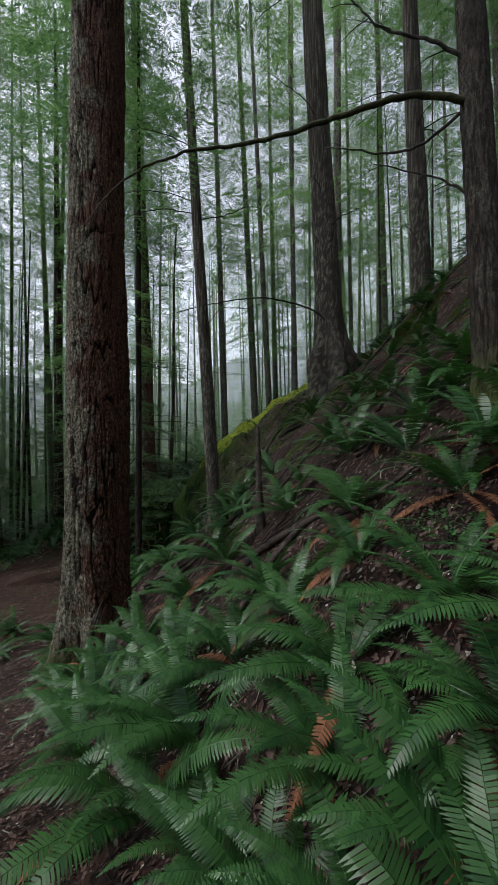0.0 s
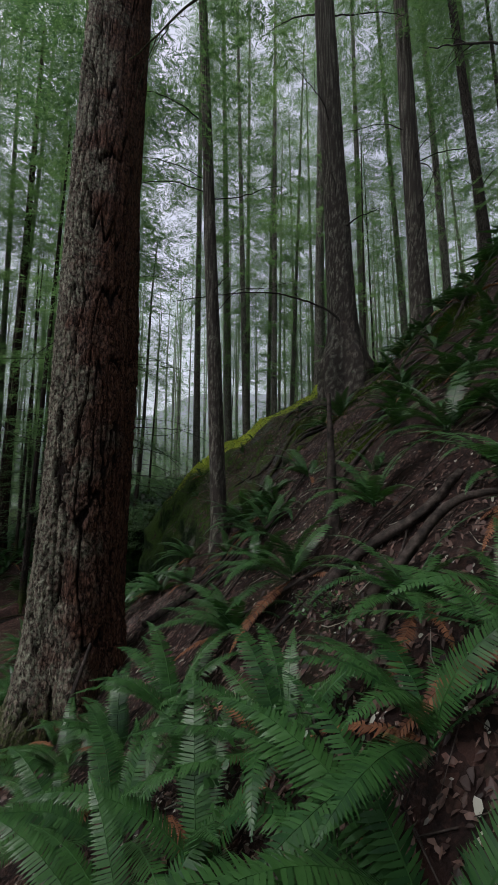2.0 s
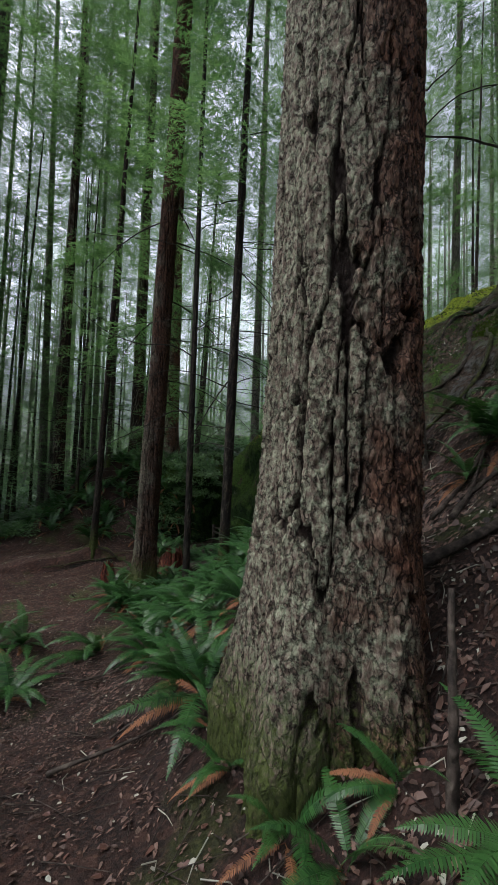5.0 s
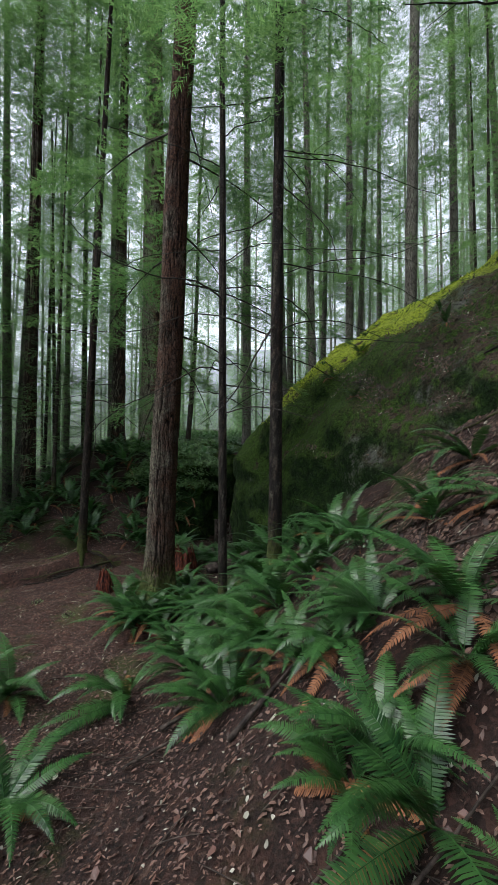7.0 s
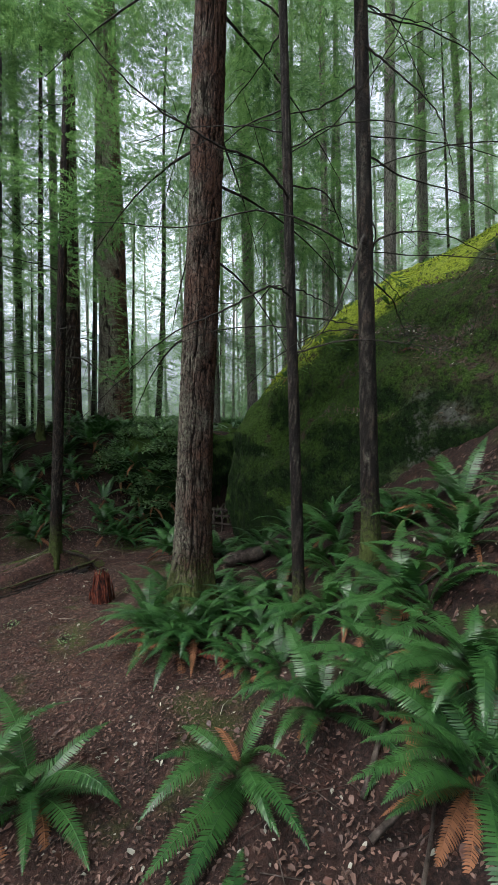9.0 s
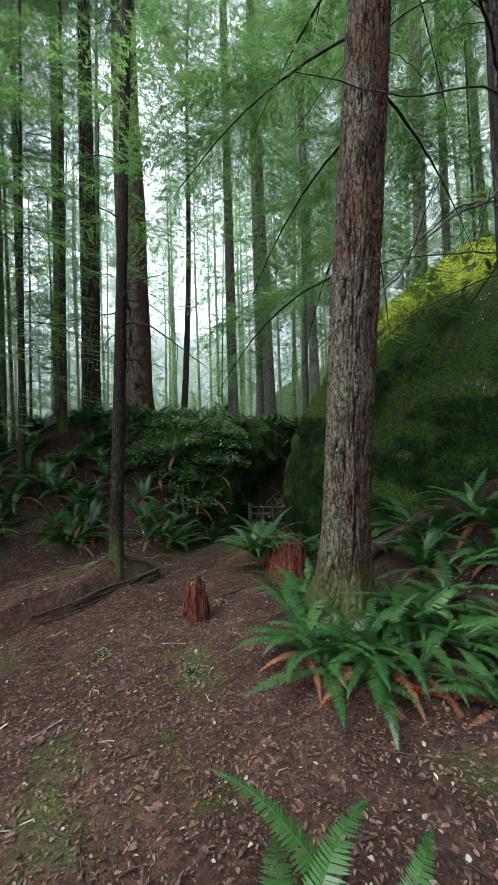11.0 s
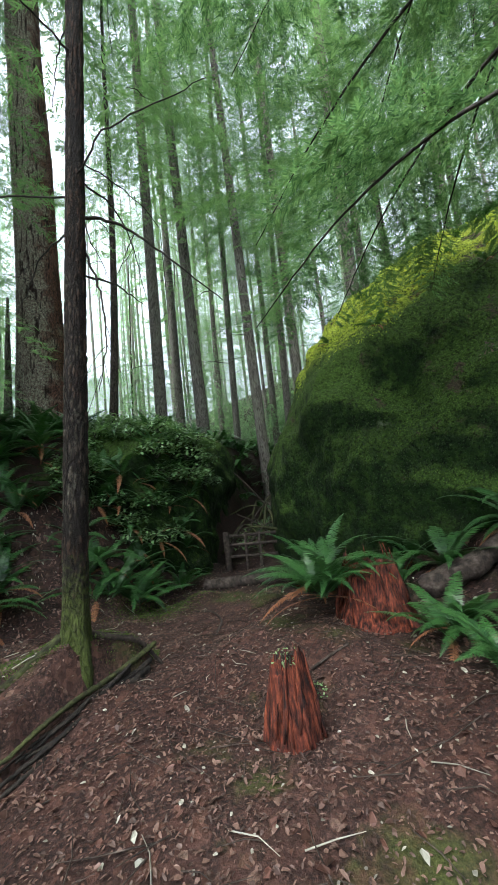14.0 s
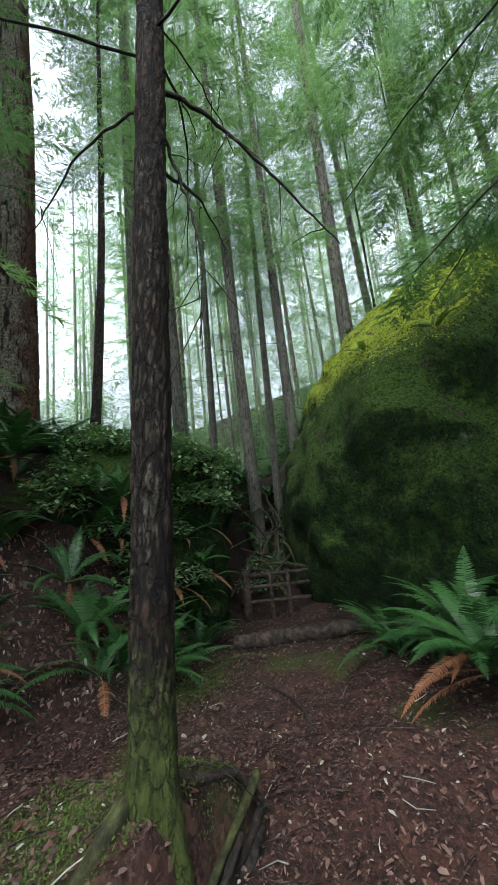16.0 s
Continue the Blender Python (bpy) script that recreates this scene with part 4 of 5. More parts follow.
def fern(x, y, size, count, seed, z=None, label="green sword fern with arching fronds on the forest floor", old=2, tilt=0.25, group="sword ferns"):
    """A sword fern: fronds in a loose rosette, lower ones flatter, some old and brown."""
    rnd = random.Random(seed)
    e = tagged(new("sword_fern"), label, "fern", group)
    e.matrix_basis = pose(x, y, (rough_ground(x, y) if z is None else z) - 0.01)
    gx = (ground(x + 0.2, y) - ground(x - 0.2, y)) / 0.4
    gy = (ground(x, y + 0.2) - ground(x, y - 0.2)) / 0.4
    down = math.degrees(math.atan2(gx, -gy)) + 180 if abs(gx) + abs(gy) > 0.1 else None
    for k in range(count + old):
        az = 360.0 * k / count + rnd.uniform(-22, 22) if k < count else rnd.uniform(0, 360)
        if down is not None and rnd.random() < 0.3:
            az = -down + rnd.uniform(-60, 60)
        lean = -12 * min(1.0, (gx * math.sin(radians(-az)) * -1 + gy * -math.cos(radians(az))) * 1.0)
        me = FRONDS[rnd.randrange(8)] if k < count else OLDFRONDS[rnd.randrange(3)]
        ob = part("frond" if k < count else "dead_frond", me, e)
        sc = size * rnd.uniform(0.7, 1.12)
        ob.matrix_basis = pose(rnd.uniform(-0.03, 0.03), rnd.uniform(-0.03, 0.03), 0.0, rnd.uniform(-8, 10) + lean, rnd.uniform(-14, 14), az) @ Matrix.Scale(sc, 4)
    return e


SLOPE_FERNS = [(0.35, 1.65), (-0.36, 2.37), (0.05, 1.35), (0.5, 2.05), (0.9, 3.3), (0.15, 3.3), (-0.12, 2.76), (0.29, 2.75), (0.77, 2.67), (1.06, 2.02), (-1.17, 4.0), (0.95, 1.40), (-1.95, 4.4), (-1.75, 3.75),
               (1.43, 2.55), (1.73, 3.85), (2.01, 3.71), (1.17, 4.37), (-0.33, 6.71), (0.44, 4.39), (-0.3, 4.37), (-0.76, 4.37), (1.75, 2.73), (-0.6, 3.2), (1.4, 3.3), (1.35, 1.5), (0.75, 1.15), (-0.25, 1.75), (0.35, 1.15), (-0.6, 2.1), (0.6, 0.85), (-1.0, 3.0), (-1.4, 3.4), (-1.2, 2.75), (1.9, 2.2), (2.3, 3.0), (2.4, 4.2)]
MID_FERNS = [(-0.43, 5.02), (-0.35, 7.03), (-1.19, 7.02), (-1.5, 4.05), (-3.07, 6.36), (-4.62, 11.73), (-3.85, 10.35), (-3.56, 13.89), (-3.28, 6.66), (-0.65, 6.85),
             (-2.09, 10.41), (-3.23, 7.65), (-2.73, 7.62), (-4.74, 10.75), (-1.79, 8.17), (-4.2, 9.9), (-3.3, 9.6), (-3.0, 11.6), (-1.2, 8.4), (-0.1, 5.8), (-2.9, 10.9), (-2.6, 6.75)]
TRAIL_FERNS = [(-3.1, 13.31), (-2.44, 11.33), (-2.73, 9.02), (-3.06, 9.17), (-3.31, 8.32), (-3.75, 7.96), (-4.0, 12.3), (-4.05, 11.55), (-3.9, 10.95), (-2.75, 13.3), (-2.75, 11.74), (-3.3, 14.4), (-5.12, 7.5), (-4.35, 10.45), (-4.15, 10.7), (-4.75, 10.55), (-3.9, 10.5), (-3.5, 10.9), (-3.4, 9.9), (-3.0, 10.3), (-2.5, 9.9), (-2.2, 9.4), (-2.3, 8.6), (-4.0, 8.9), (-2.6, 12.2)]
BANK_FERNS = [(-7.51, 16.84), (-6.6, 17.5), (-5.69, 18.15), (-7.09, 17.2), (-5.3, 17.0), (-4.86, 16.5), (-5.11, 18.31), (-4.43, 17.5), (-5.15, 16.3), (-6.01, 17.3), (-8.1, 16.5), (-7.9, 17.4), (-8.8, 17.0), (-7.2, 18.2), (-6.2, 18.6), (-8.6, 18.2), (-6.9, 16.5), (-9.6, 16.2), (-5.7, 16.6), (-4.3, 16.35)]
k = 0
for spots, lo, hi in ((SLOPE_FERNS, 0.66, 0.98), (MID_FERNS, 0.55, 0.85), (TRAIL_FERNS, 0.6, 0.9), (BANK_FERNS, 0.6, 0.9)):
    for x, y in spots:
        k += 1
        rr = random.Random(900 + k)
        label = {0: "lush dark green sword fern on the steep slope", 1: "sword fern among leaf litter and dead fronds", 2: "sword fern beside the trodden trail", 3: "bright green sword fern on the bank"}[[SLOPE_FERNS, MID_FERNS, TRAIL_FERNS, BANK_FERNS].index(spots)]
        zz = None
        if spots is BANK_FERNS and x > -6.5 and y > 17.0:
            zz = max(rough_ground(x, y), 2.35 + 0.1 * (y - 17))
        fern(x, y, rr.uniform(lo, hi), rr.randint(10, 14), 300 + k, zz, label, rr.randint(1, 4))
NEAR_FERNS = [(-4.58, 10.66), (-3.96, 9.68), (-2.61, 10.91), (-2.36, 10.13), (-2.17, 9.82), (-2.52, 9.04), (-3.09, 8.89), (-3.35, 8.25), (-3.62, 8.35), (-3.67, 7.96), (-3.58, 8.74),
              (-2.97, 7.51), (-2.71, 7.44), (-1.96, 7.93), (-3.1, 6.67), (-5.0, 11.02), (-4.98, 10.78), (-4.05, 11.14), (-4.13, 12.32), (-3.78, 14.11), (-3.36, 13.71), (-7.33, 16.19), (-6.78, 16.32), (-2.4, 7.0), (-1.6, 7.4)]
for i, (x, y) in enumerate(NEAR_FERNS):
    fern(x, y, random.Random(i).uniform(0.6, 0.9), 12, 700 + i, None, "sword fern with arching fronds over dark soil", 3)
for i, (x, y) in enumerate([(-5.8, 9.2), (-4.6, 8.85), (-6.15, 9.1)]):
    fern(x, y, 0.80, 13, 735 + i, None, "bright sword fern in the trodden trail", 2)
for i, (x, y) in enumerate([(-2.66, 5.05), (-2.2, 4.98), (-2.48, 4.8), (-2.9, 5.5), (-3.0, 5.9)]):
    fern(x, y, 0.42, 7, 740 + i, None, "small sword fern at the fir's mossy foot", 4)
# the fern on the red stump, and one by the fir's foot
fern(-4.5, 13.2, 0.78, 26, 777, 0.4, "large sword fern spreading over a rotten red stump", 5)
fern(-4.32, 13.38, 0.8, 18, 779, 0.45, "large drooping sword fern behind the rotten stump", 4)
fern(-2.95, 12.85, 0.95, 14, 778, None, "sword fern beside the boulder foot", 3)
rr = random.Random(45)
for i in range(74):
    x, y = rr.uniform(-9.8, -4.9), rr.uniform(15.7, 19.0)
    fern(x, y, rr.uniform(0.6, 0.95), rr.randint(9, 13), 3000 + i, None, "bright green sword fern on the bank", 2)
# thinner ferns higher up the hillside
rr = random.Random(44)
made = 0
while made < 84:
    x, y = rr.uniform(-0.5, 5.5), rr.uniform(3.2, 9.5)
    if x - trail_x(y) < 4.5 or (x < 0.9 and y > 6.8):
        continue
    made += 1
    fern(x, y, rr.uniform(0.42, 0.75), rr.randint(7, 11), 2000 + made, None, "small greyish sword fern on the littered hillside", 2)


# ---- stumps, logs, gate ----
def stump(name, label, x, y, r, h, seed, splinters=16):
    """A rotten stump of upright splinters round a ragged core."""
    rnd = random.Random(seed)
    e = tagged(new(name), label, "stump")
    e.matrix_basis = pose(x, y, rough_ground(x, y))
    seg, rows, vs = 72, 26, []
    for j in range(rows):
        t = j / (rows - 1)
        for i in range(seg):
            a = 2 * math.pi * i / seg
            top = h * (0.72 + 0.3 * noise.noise(Vector((math.cos(a) * 1.6, math.sin(a) * 1.6, seed))) + 0.10 * noise.noise(Vector((a * 6, 0, seed))))
            q = r * (1.15 - 0.50 * t ** 1.1) + 0.25 * r * math.exp(-t * 9) + 0.16 * r * noise.noise(Vector((math.cos(a) * 5, math.sin(a) * 5, t * 1.2 + seed))) + 0.22 * r * (abs(noise.noise(Vector((math.cos(a) * 3.2, math.sin(a) * 3.2, t * 0.5 + seed * 2)))) - 0.3) + 0.06 * r * noise.noise(Vector((a * 9, t * 3, seed)))
            vs.append((q * math.cos(a), q * math.sin(a), -0.1 + t * (top + 0.1)))
    fs = [(j * seg + i, j * seg + (i + 1) % seg, (j + 1) * seg + (i + 1) % seg, (j + 1) * seg + i) for j in range(rows - 1) for i in range(seg)]
    c = len(vs)
    vs.append((0, 0, h * 0.62))
    fs += [((rows - 1) * seg + i, (rows - 1) * seg + (i + 1) % seg, c) for i in range(seg)]
    part("core", mesh_of("core", vs, fs, REDWOOD), e, "crumbling red-brown wood")
    for k in range(splinters):
        a = rnd.uniform(0, 2 * math.pi)
        q = r * rnd.uniform(0.92, 1.08)
        z0, z1 = rnd.uniform(-0.05, 0.25) * h, rnd.uniform(0.45, 1.02) * h
        d = Vector((math.cos(a), math.sin(a), 0))
        w = Vector((-d.y, d.x, 0)) * rnd.uniform(-0.05, 0.05)
        f0, f1 = 1.12 - 0.5 * (z0 / h if z0 > 0 else 0) ** 1.1, 1.12 - 0.5 * min(1.0, z1 / h) ** 1.1
        pts = [d * q * f0 + Vector((0, 0, z0)), d * q * (f0 + f1) / 2 + w * 0.5 + Vector((0, 0, (z0 + z1) / 2)), d * q * f1 * 0.98 + w + Vector((0, 0, z1))]
        part("splinter", mesh_of("splinter", *tube(bend(pts, 3, 0.004, k), [0.008, 0.013, 0.012 * rnd.uniform(0.6, 1.5), 0.011, 0.009, 0.006, 0.002], 5), REDWOOD), e)
    return e


stump("tree_stump", "small rotten red stump standing in the trail", -5.57, 12.56, 0.15, 0.54, 3.0)
stump("tree_stump", "wide rotten red stump with ferns on top", -4.15, 12.95, 0.30, 0.60, 8.0, 20)


def log(label, pts, r0, r1, mat, seed, name="log", cat="log"):
    c = bend(pts, 12, r0 * 0.12, seed)
    n = len(c)
    me = mesh_of(name, *tube(c, [r0 + (r1 - r0) * i / (n - 1) for i in range(n)], 12, 0.35), mat)
    o = c[n // 2].copy()
    for v in me.vertices:
        v.co -= o
    ob = new(name, me)
    ob.location = o
    return tagged(ob, label, cat)


def on(x, y, up=0.0):
    return (x, y, rough_ground(x, y) + up)


log("mossy fallen log lying across the gap", [on(-4.05, 16.0, 0.05), on(-3.75, 15.6, 0.07), on(-3.45, 15.2, 0.07), on(-3.15, 14.8, 0.06)], 0.09, 0.08, DEADWOOD, 1)
log("rotten brown log beside the wide stump", [on(-3.6, 12.75, 0.1), on(-3.1, 12.4, 0.14), on(-2.55, 12.0, 0.12)], 0.115, 0.09, DEADWOOD, 2)
log("pale fallen stick log at the fir's foot", [on(-1.65, 5.9, 0.05), on(-1.0, 5.75, 0.07), on(-0.2, 5.6, 0.06)], 0.035, 0.02, DEADWOOD, 3)
log("leaning mossy dead branch against the fir", [on(-2.12, 4.75, 0.0), (-2.08, 4.82, rough_ground(-2.08, 4.82) + 0.3), (-1.98, 5.0, rough_ground(-1.98, 5.0) + 0.62)], 0.022, 0.013, DEADWOOD, 4)
log("twisted grey dead branch lying in the ferns", [on(0.0, 3.55, 0.05), on(0.3, 3.55, 0.14), on(0.55, 3.5, 0.2), on(0.9, 3.2, 0.12), on(1.4, 2.9, 0.1)], 0.035, 0.015, DEADWOOD, 5)
log("thick dark root crossing the slope", [on(-0.35, 3.95, 0.02), on(0.1, 3.95, 0.06), on(0.5, 3.85, 0.08), on(0.9, 3.9, 0.0)], 0.042, 0.03, DEADWOOD, 6)
log("curved stick lying on the trail", [on(-5.0, 14.25, 0.012), on(-4.75, 14.55, 0.02), on(-4.62, 14.95, 0.015), on(-4.72, 15.2, 0.015)], 0.016, 0.008, DEADWOOD, 7, "stick", "stick")
log("broken reddish stick beside the ferns", [on(-4.75, 10.6, 0.02), on(-4.45, 10.25, 0.03), on(-4.2, 10.0, 0.02)], 0.035, 0.022, REDWOOD, 8, "stick", "stick")
log("short pale stick on the trail", [on(-5.05, 12.9, 0.012), on(-4.88, 12.85, 0.015), on(-4.75, 12.78, 0.012)], 0.011, 0.007, DEADWOOD, 9, "stick", "stick")
# exposed roots of the trail tree
for i, pts in enumerate([[(-6.35, 13.95), (-6.1, 13.98), (-5.88, 14.02), (-5.70, 14.0)], [(-6.48, 13.94), (-6.75, 13.85), (-7.0, 13.72), (-7.2, 13.5)]]):
    log("dark exposed root of the trail tree with moss", [on(x, y, 0.03 if j == 0 else -0.005) for j, (x, y) in enumerate(pts)], 0.035, 0.012, DEADWOOD if i != 1 else MOSSWOOD, 20 + i, "root", "tree root")
rr = random.Random(71)
for i in range(7):
    h, r = 0.20 - 0.03 * i + rr.uniform(-0.02, 0.02), rr.uniform(0.012, 0.028)
    q0, q1, pts = rr.uniform(-0.66, -0.3), rr.uniform(0.3, 1.15), []
    for j in range(8):
        q = q0 + (q1 - q0) * j / 7
        out = 0.02 + 0.012 * i + rr.uniform(-0.025, 0.02)
        pts.append((-6.35 - 0.885 * q + 0.465 * out, 13.74 - 0.465 * q - 0.885 * out, h * (1 - 0.55 * j / 7) + rr.uniform(-0.02, 0.02)))
    log("black wet root edging the trail below the tree's foot", pts, r, r * 0.4, MOSSWOOD if i == 0 else ROOT, 210 + i, "root", "tree root")


def on_rock(x, y, up):
    hit = big_rock.ray_cast(Vector((x, y, 30)), Vector((0, 0, -1)))
    return (x, y, max(rough_ground(x, y), hit[1].z if hit[0] else -9.0) + up)


rr = random.Random(77)
for i in range(11):
    a = radians(120 + 19 * i + rr.uniform(-6, 6))
    ln, pts = rr.uniform(1.2, 2.6), []
    for j in range(7):
        q = 0.3 + ln * j / 6
        b = a + 0.3 * math.sin(j * 1.1 + i)
        pts.append(on_rock(1.98 + q * math.cos(b), 8.85 + q * math.sin(b), 0.05 - 0.008 * j))
    log("grey exposed root gripping the ridge below the large fir", pts, rr.uniform(0.04, 0.075), 0.012, (DEADWOOD, MOSSWOOD, ROOT)[i % 3], 270 + i, "root", "tree root")


def gate():
    """A low weathered rail fence between the rocks."""
    e = tagged(new("rail_fence"), "low weathered wooden rail fence closing the gap between boulders", "fence")
    a, b = Vector((-3.2, 16.62, 0)), Vector((-2.68, 15.95, 0))
    z = rough_ground(-2.95, 16.3)
    e.matrix_basis = pose(a.x, a.y, z)
    d = b - a

    def beam(p, q, w, mat, nm):
        vs, fs = tube([p, p.lerp(q, 0.33), p.lerp(q, 0.66), q], [w, w * 1.04, w * 0.97, w], 8, 0.25)
        part(nm, mesh_of(nm, vs, fs, mat), e)

    for t in (0.0, 0.42, 0.72):
        beam(d * t + Vector((0, 0, -0.15)), d * t + Vector((0, 0, 0.68 - 0.05 * t)), 0.06 if t == 0 else 0.03, DEADWOOD, "post")
    for h in (0.24, 0.44, 0.60):
        beam(d * -0.05 + Vector((0, 0, h)), d * 1.08 + Vector((0, 0, h + 0.02)), 0.028, DEADWOOD, "rail")


gate()


# fallen branches heaped in the gap
rr = random.Random(8)
for i in range(22):
    u, v = rr.uniform(0.35, 3.2), rr.uniform(-0.35, 0.35)
    x, y = -2.9 + 0.74 * u - 0.67 * v, 16.4 + 0.67 * u + 0.74 * v
    z = ground(x, y)
    a, ln = rr.uniform(0.2, 2.6), rr.uniform(0.35, 0.8)
    dx, dy = math.cos(a) * ln, math.sin(a) * ln
    log("mossy fallen branch heaped behind the fence", [(x - dx, y - dy, z + rr.uniform(0.0, 0.5)), (x, y, z + 0.3 + 0.25 * u), (x + dx, y + dy, z + 0.3 + rr.uniform(0.1, 0.5) * u)], rr.uniform(0.015, 0.045), 0.01, MOSSWOOD if i % 2 else DEADWOOD, 60 + i, "fallen_branch", "branch")


# dead branches strewn on the hillside
rr = random.Random(18)
for i in range(30):
    x, y = rr.uniform(-1.5, 4.0), rr.uniform(3.5, 8.0)
    a, ln = rr.uniform(-0.7, 0.9), rr.uniform(0.3, 0.9)
    dx, dy = math.cos(a) * ln, math.sin(a) * ln
    log("dead grey branch lying on the hillside", [on(x - dx, y - dy, 0.03), on(x, y, 0.06), on(x + dx, y + dy, 0.04)], rr.uniform(0.012, 0.03), 0.006, DEADWOOD, 160 + i, "dead_branch", "branch")
for i in range(16):
    x, y = rr.uniform(-4.0, -1.8), rr.uniform(6.0, 9.0)
    a, ln = rr.uniform(-0.9, 0.9), rr.uniform(0.3, 0.8)
    dx, dy = math.cos(a) * ln, math.sin(a) * ln
    log("thin dead branch among ferns and litter", [on(x - dx, y - dy, 0.02), on(x, y, 0.05), on(x + dx, y + dy, 0.03)], rr.uniform(0.008, 0.02), 0.004, DEADWOOD, 210 + i, "dead_branch", "branch")


# ---- shrubs ----
def shrub(x, y, z, size, leaves, seed, label="leafy evergreen shrub on the overgrown boulder", mat=SALAL, leaf=1.0):
    rnd = np.random.RandomState(seed)
    e = tagged(new("shrub"), label, "shrub", "evergreen shrubs")
    e.matrix_basis = pose(x, y, z)
    stems = []
    for k in range(5):
        a = rnd.uniform(0, 6.28)
        d = Vector((math.cos(a), math.sin(a), 0)) * size * rnd.uniform(0.4, 0.9)
        stems.append(tube(bend([(0, 0, -0.05), d * 0.4 + Vector((0, 0, size * 0.45)), d + Vector((0, 0, size * rnd.uniform(0.2, 0.8)))], 4, 0.01, seed + k), [0.007] * 4 + [0.004] * 5, 4))
    for st in stems:
        part("stem", mesh_of("stem", *st, TWIG), e)
    a, q = rnd.uniform(0, 6.283, leaves), size * np.sqrt(rnd.rand(leaves))
    c = np.stack([q * np.cos(a), q * np.sin(a), size * (0.15 + 0.75 * rnd.rand(leaves) * (1 - 0.6 * (q / size) ** 2))], 1)
    la, le = rnd.uniform(0, 6.283, leaves), rnd.uniform(-0.9, 0.4, leaves)
    d = np.stack([np.cos(la) * np.cos(le), np.sin(la) * np.cos(le), np.sin(le)], 1)
    w = np.stack([-np.sin(la), np.cos(la), rnd.uniform(-0.4, 0.4, leaves)], 1)
    big = leaf * min(1.0, size / 0.3)
    ln, wd = big * rnd.uniform(0.05, 0.095, leaves)[:, None], big * 0.5 * rnd.uniform(0.028, 0.05, leaves)[:, None]
    v = np.stack([c, c + d * ln * 0.35 + w * wd, c + d * ln * 0.75 + w * wd * 0.8, c + d * ln, c + d * ln * 0.75 - w * wd * 0.8, c + d * ln * 0.35 - w * wd], 1).reshape(-1, 3)
    part("foliage", quick_mesh("foliage", v, np.arange(len(v)).reshape(-1, 6), mat), e)


def rock_spots(rock, count, seed, test, apart=0.3):
    """Places on a rock where the test on place and outward normal holds."""
    rnd = random.Random(seed)
    polys = list(rock.data.polygons)
    out = []
    for k in range(6000):
        q = polys[rnd.randrange(len(polys))]
        n = q.normal if q.normal.z >= 0 else -q.normal
        if test(q.center, n) and q.center.z > ground(q.center.x, q.center.y) + 0.1 and all((q.center - o).length > apart for o in out):
            out.append(q.center.copy())
            if len(out) == count:
                break
    return out


for i, p in enumerate(rock_spots(left_rock, 46, 5, lambda c, n: -7.0 < c.x < -3.3 and c.y < 19.5 and c.z > 0.5 and (c.z > 1.5 or c.x < -4.4), 0.24)):
    shrub(p.x, p.y - 0.08, p.z - 0.06, 0.34, 250, 500 + i)
for i, p in enumerate(rock_spots(left_rock, 22, 6, lambda c, n: -7.0 < c.x < -2.6 and c.y < 19.5 and c.z > 1.3)):
    fern(p.x, p.y, random.Random(i).uniform(0.45, 0.75), 10, 4000 + i, p.z, "sword fern hanging over the overgrown boulder", 3)
for i, p in enumerate(rock_spots(left_rock, 16, 8, lambda c, n: -7.0 < c.x < -3.9 and c.y < 18.5 and 0.5 < c.z < 1.9)):
    fern(p.x, p.y - 0.03, random.Random(i).uniform(0.5, 0.75), 9, 4200 + i, p.z, "sword fern draped down the overgrown boulder face", 3)
for i, p in enumerate(rock_spots(big_rock, 26, 7, lambda c, n: -2.5 < c.x < 3.0 and c.y < 16.5 and c.z > 3.6 and n.z > 0.5, 0.5)):
    fern(p.x, p.y, random.Random(i).uniform(0.18, 0.4), 7, 4100 + i, p.z, "small drooping fern in the boulder moss", 4)
for i, (u, v) in enumerate([(0.9, 0.2), (1.5, -0.2), (2.2, 0.15), (2.9, -0.1), (3.6, 0.2)]):
    x, y = -2.9 + 0.74 * u - 0.67 * v, 16.4 + 0.67 * u + 0.74 * v
    shrub(x, y, rough_ground(x, y) + 0.1, 0.4, 220, 620 + i, "green leafy brush filling the gap behind the fence")
for i, (x, y) in enumerate([(-9.2, 15.9), (-10.2, 16.8), (-8.9, 19.4), (-11.0, 15.3), (-12.0, 16.0), (-10.5, 18.6), (-9.8, 14.6)]):
    shrub(x, y, rough_ground(x, y), 0.5, 260, 540 + i, "low green shrub at the edge of the woods")

for i, (x, y, size) in enumerate([(-0.72, 3.15, 0.34), (-0.45, 3.0, 0.3), (-0.95, 3.55, 0.3), (0.2, 2.3, 0.26), (1.2, 2.3, 0.26), (-0.2, 3.7, 0.26), (-2.35, 8.35, 0.24), (-2.9, 8.1, 0.22), (-3.4, 9.15, 0.22)]):
    shrub(x, y, rough_ground(x, y), size, 260, 610 + i, "small-leaved dark green shrub growing between the ferns", FERN, 0.5)
shrub(-5.57, 12.56, rough_ground(-5.57, 12.56) + 0.42, 0.09, 45, 590, "bright green sprig growing on the small stump")
for i, (x, y) in enumerate([(-5.2, 12.75), (-6.6, 12.1), (-5.9, 11.4)]):
    shrub(x, y, rough_ground(x, y) - 0.01, 0.10, 60, 600 + i, "tiny green seedling on the trail")


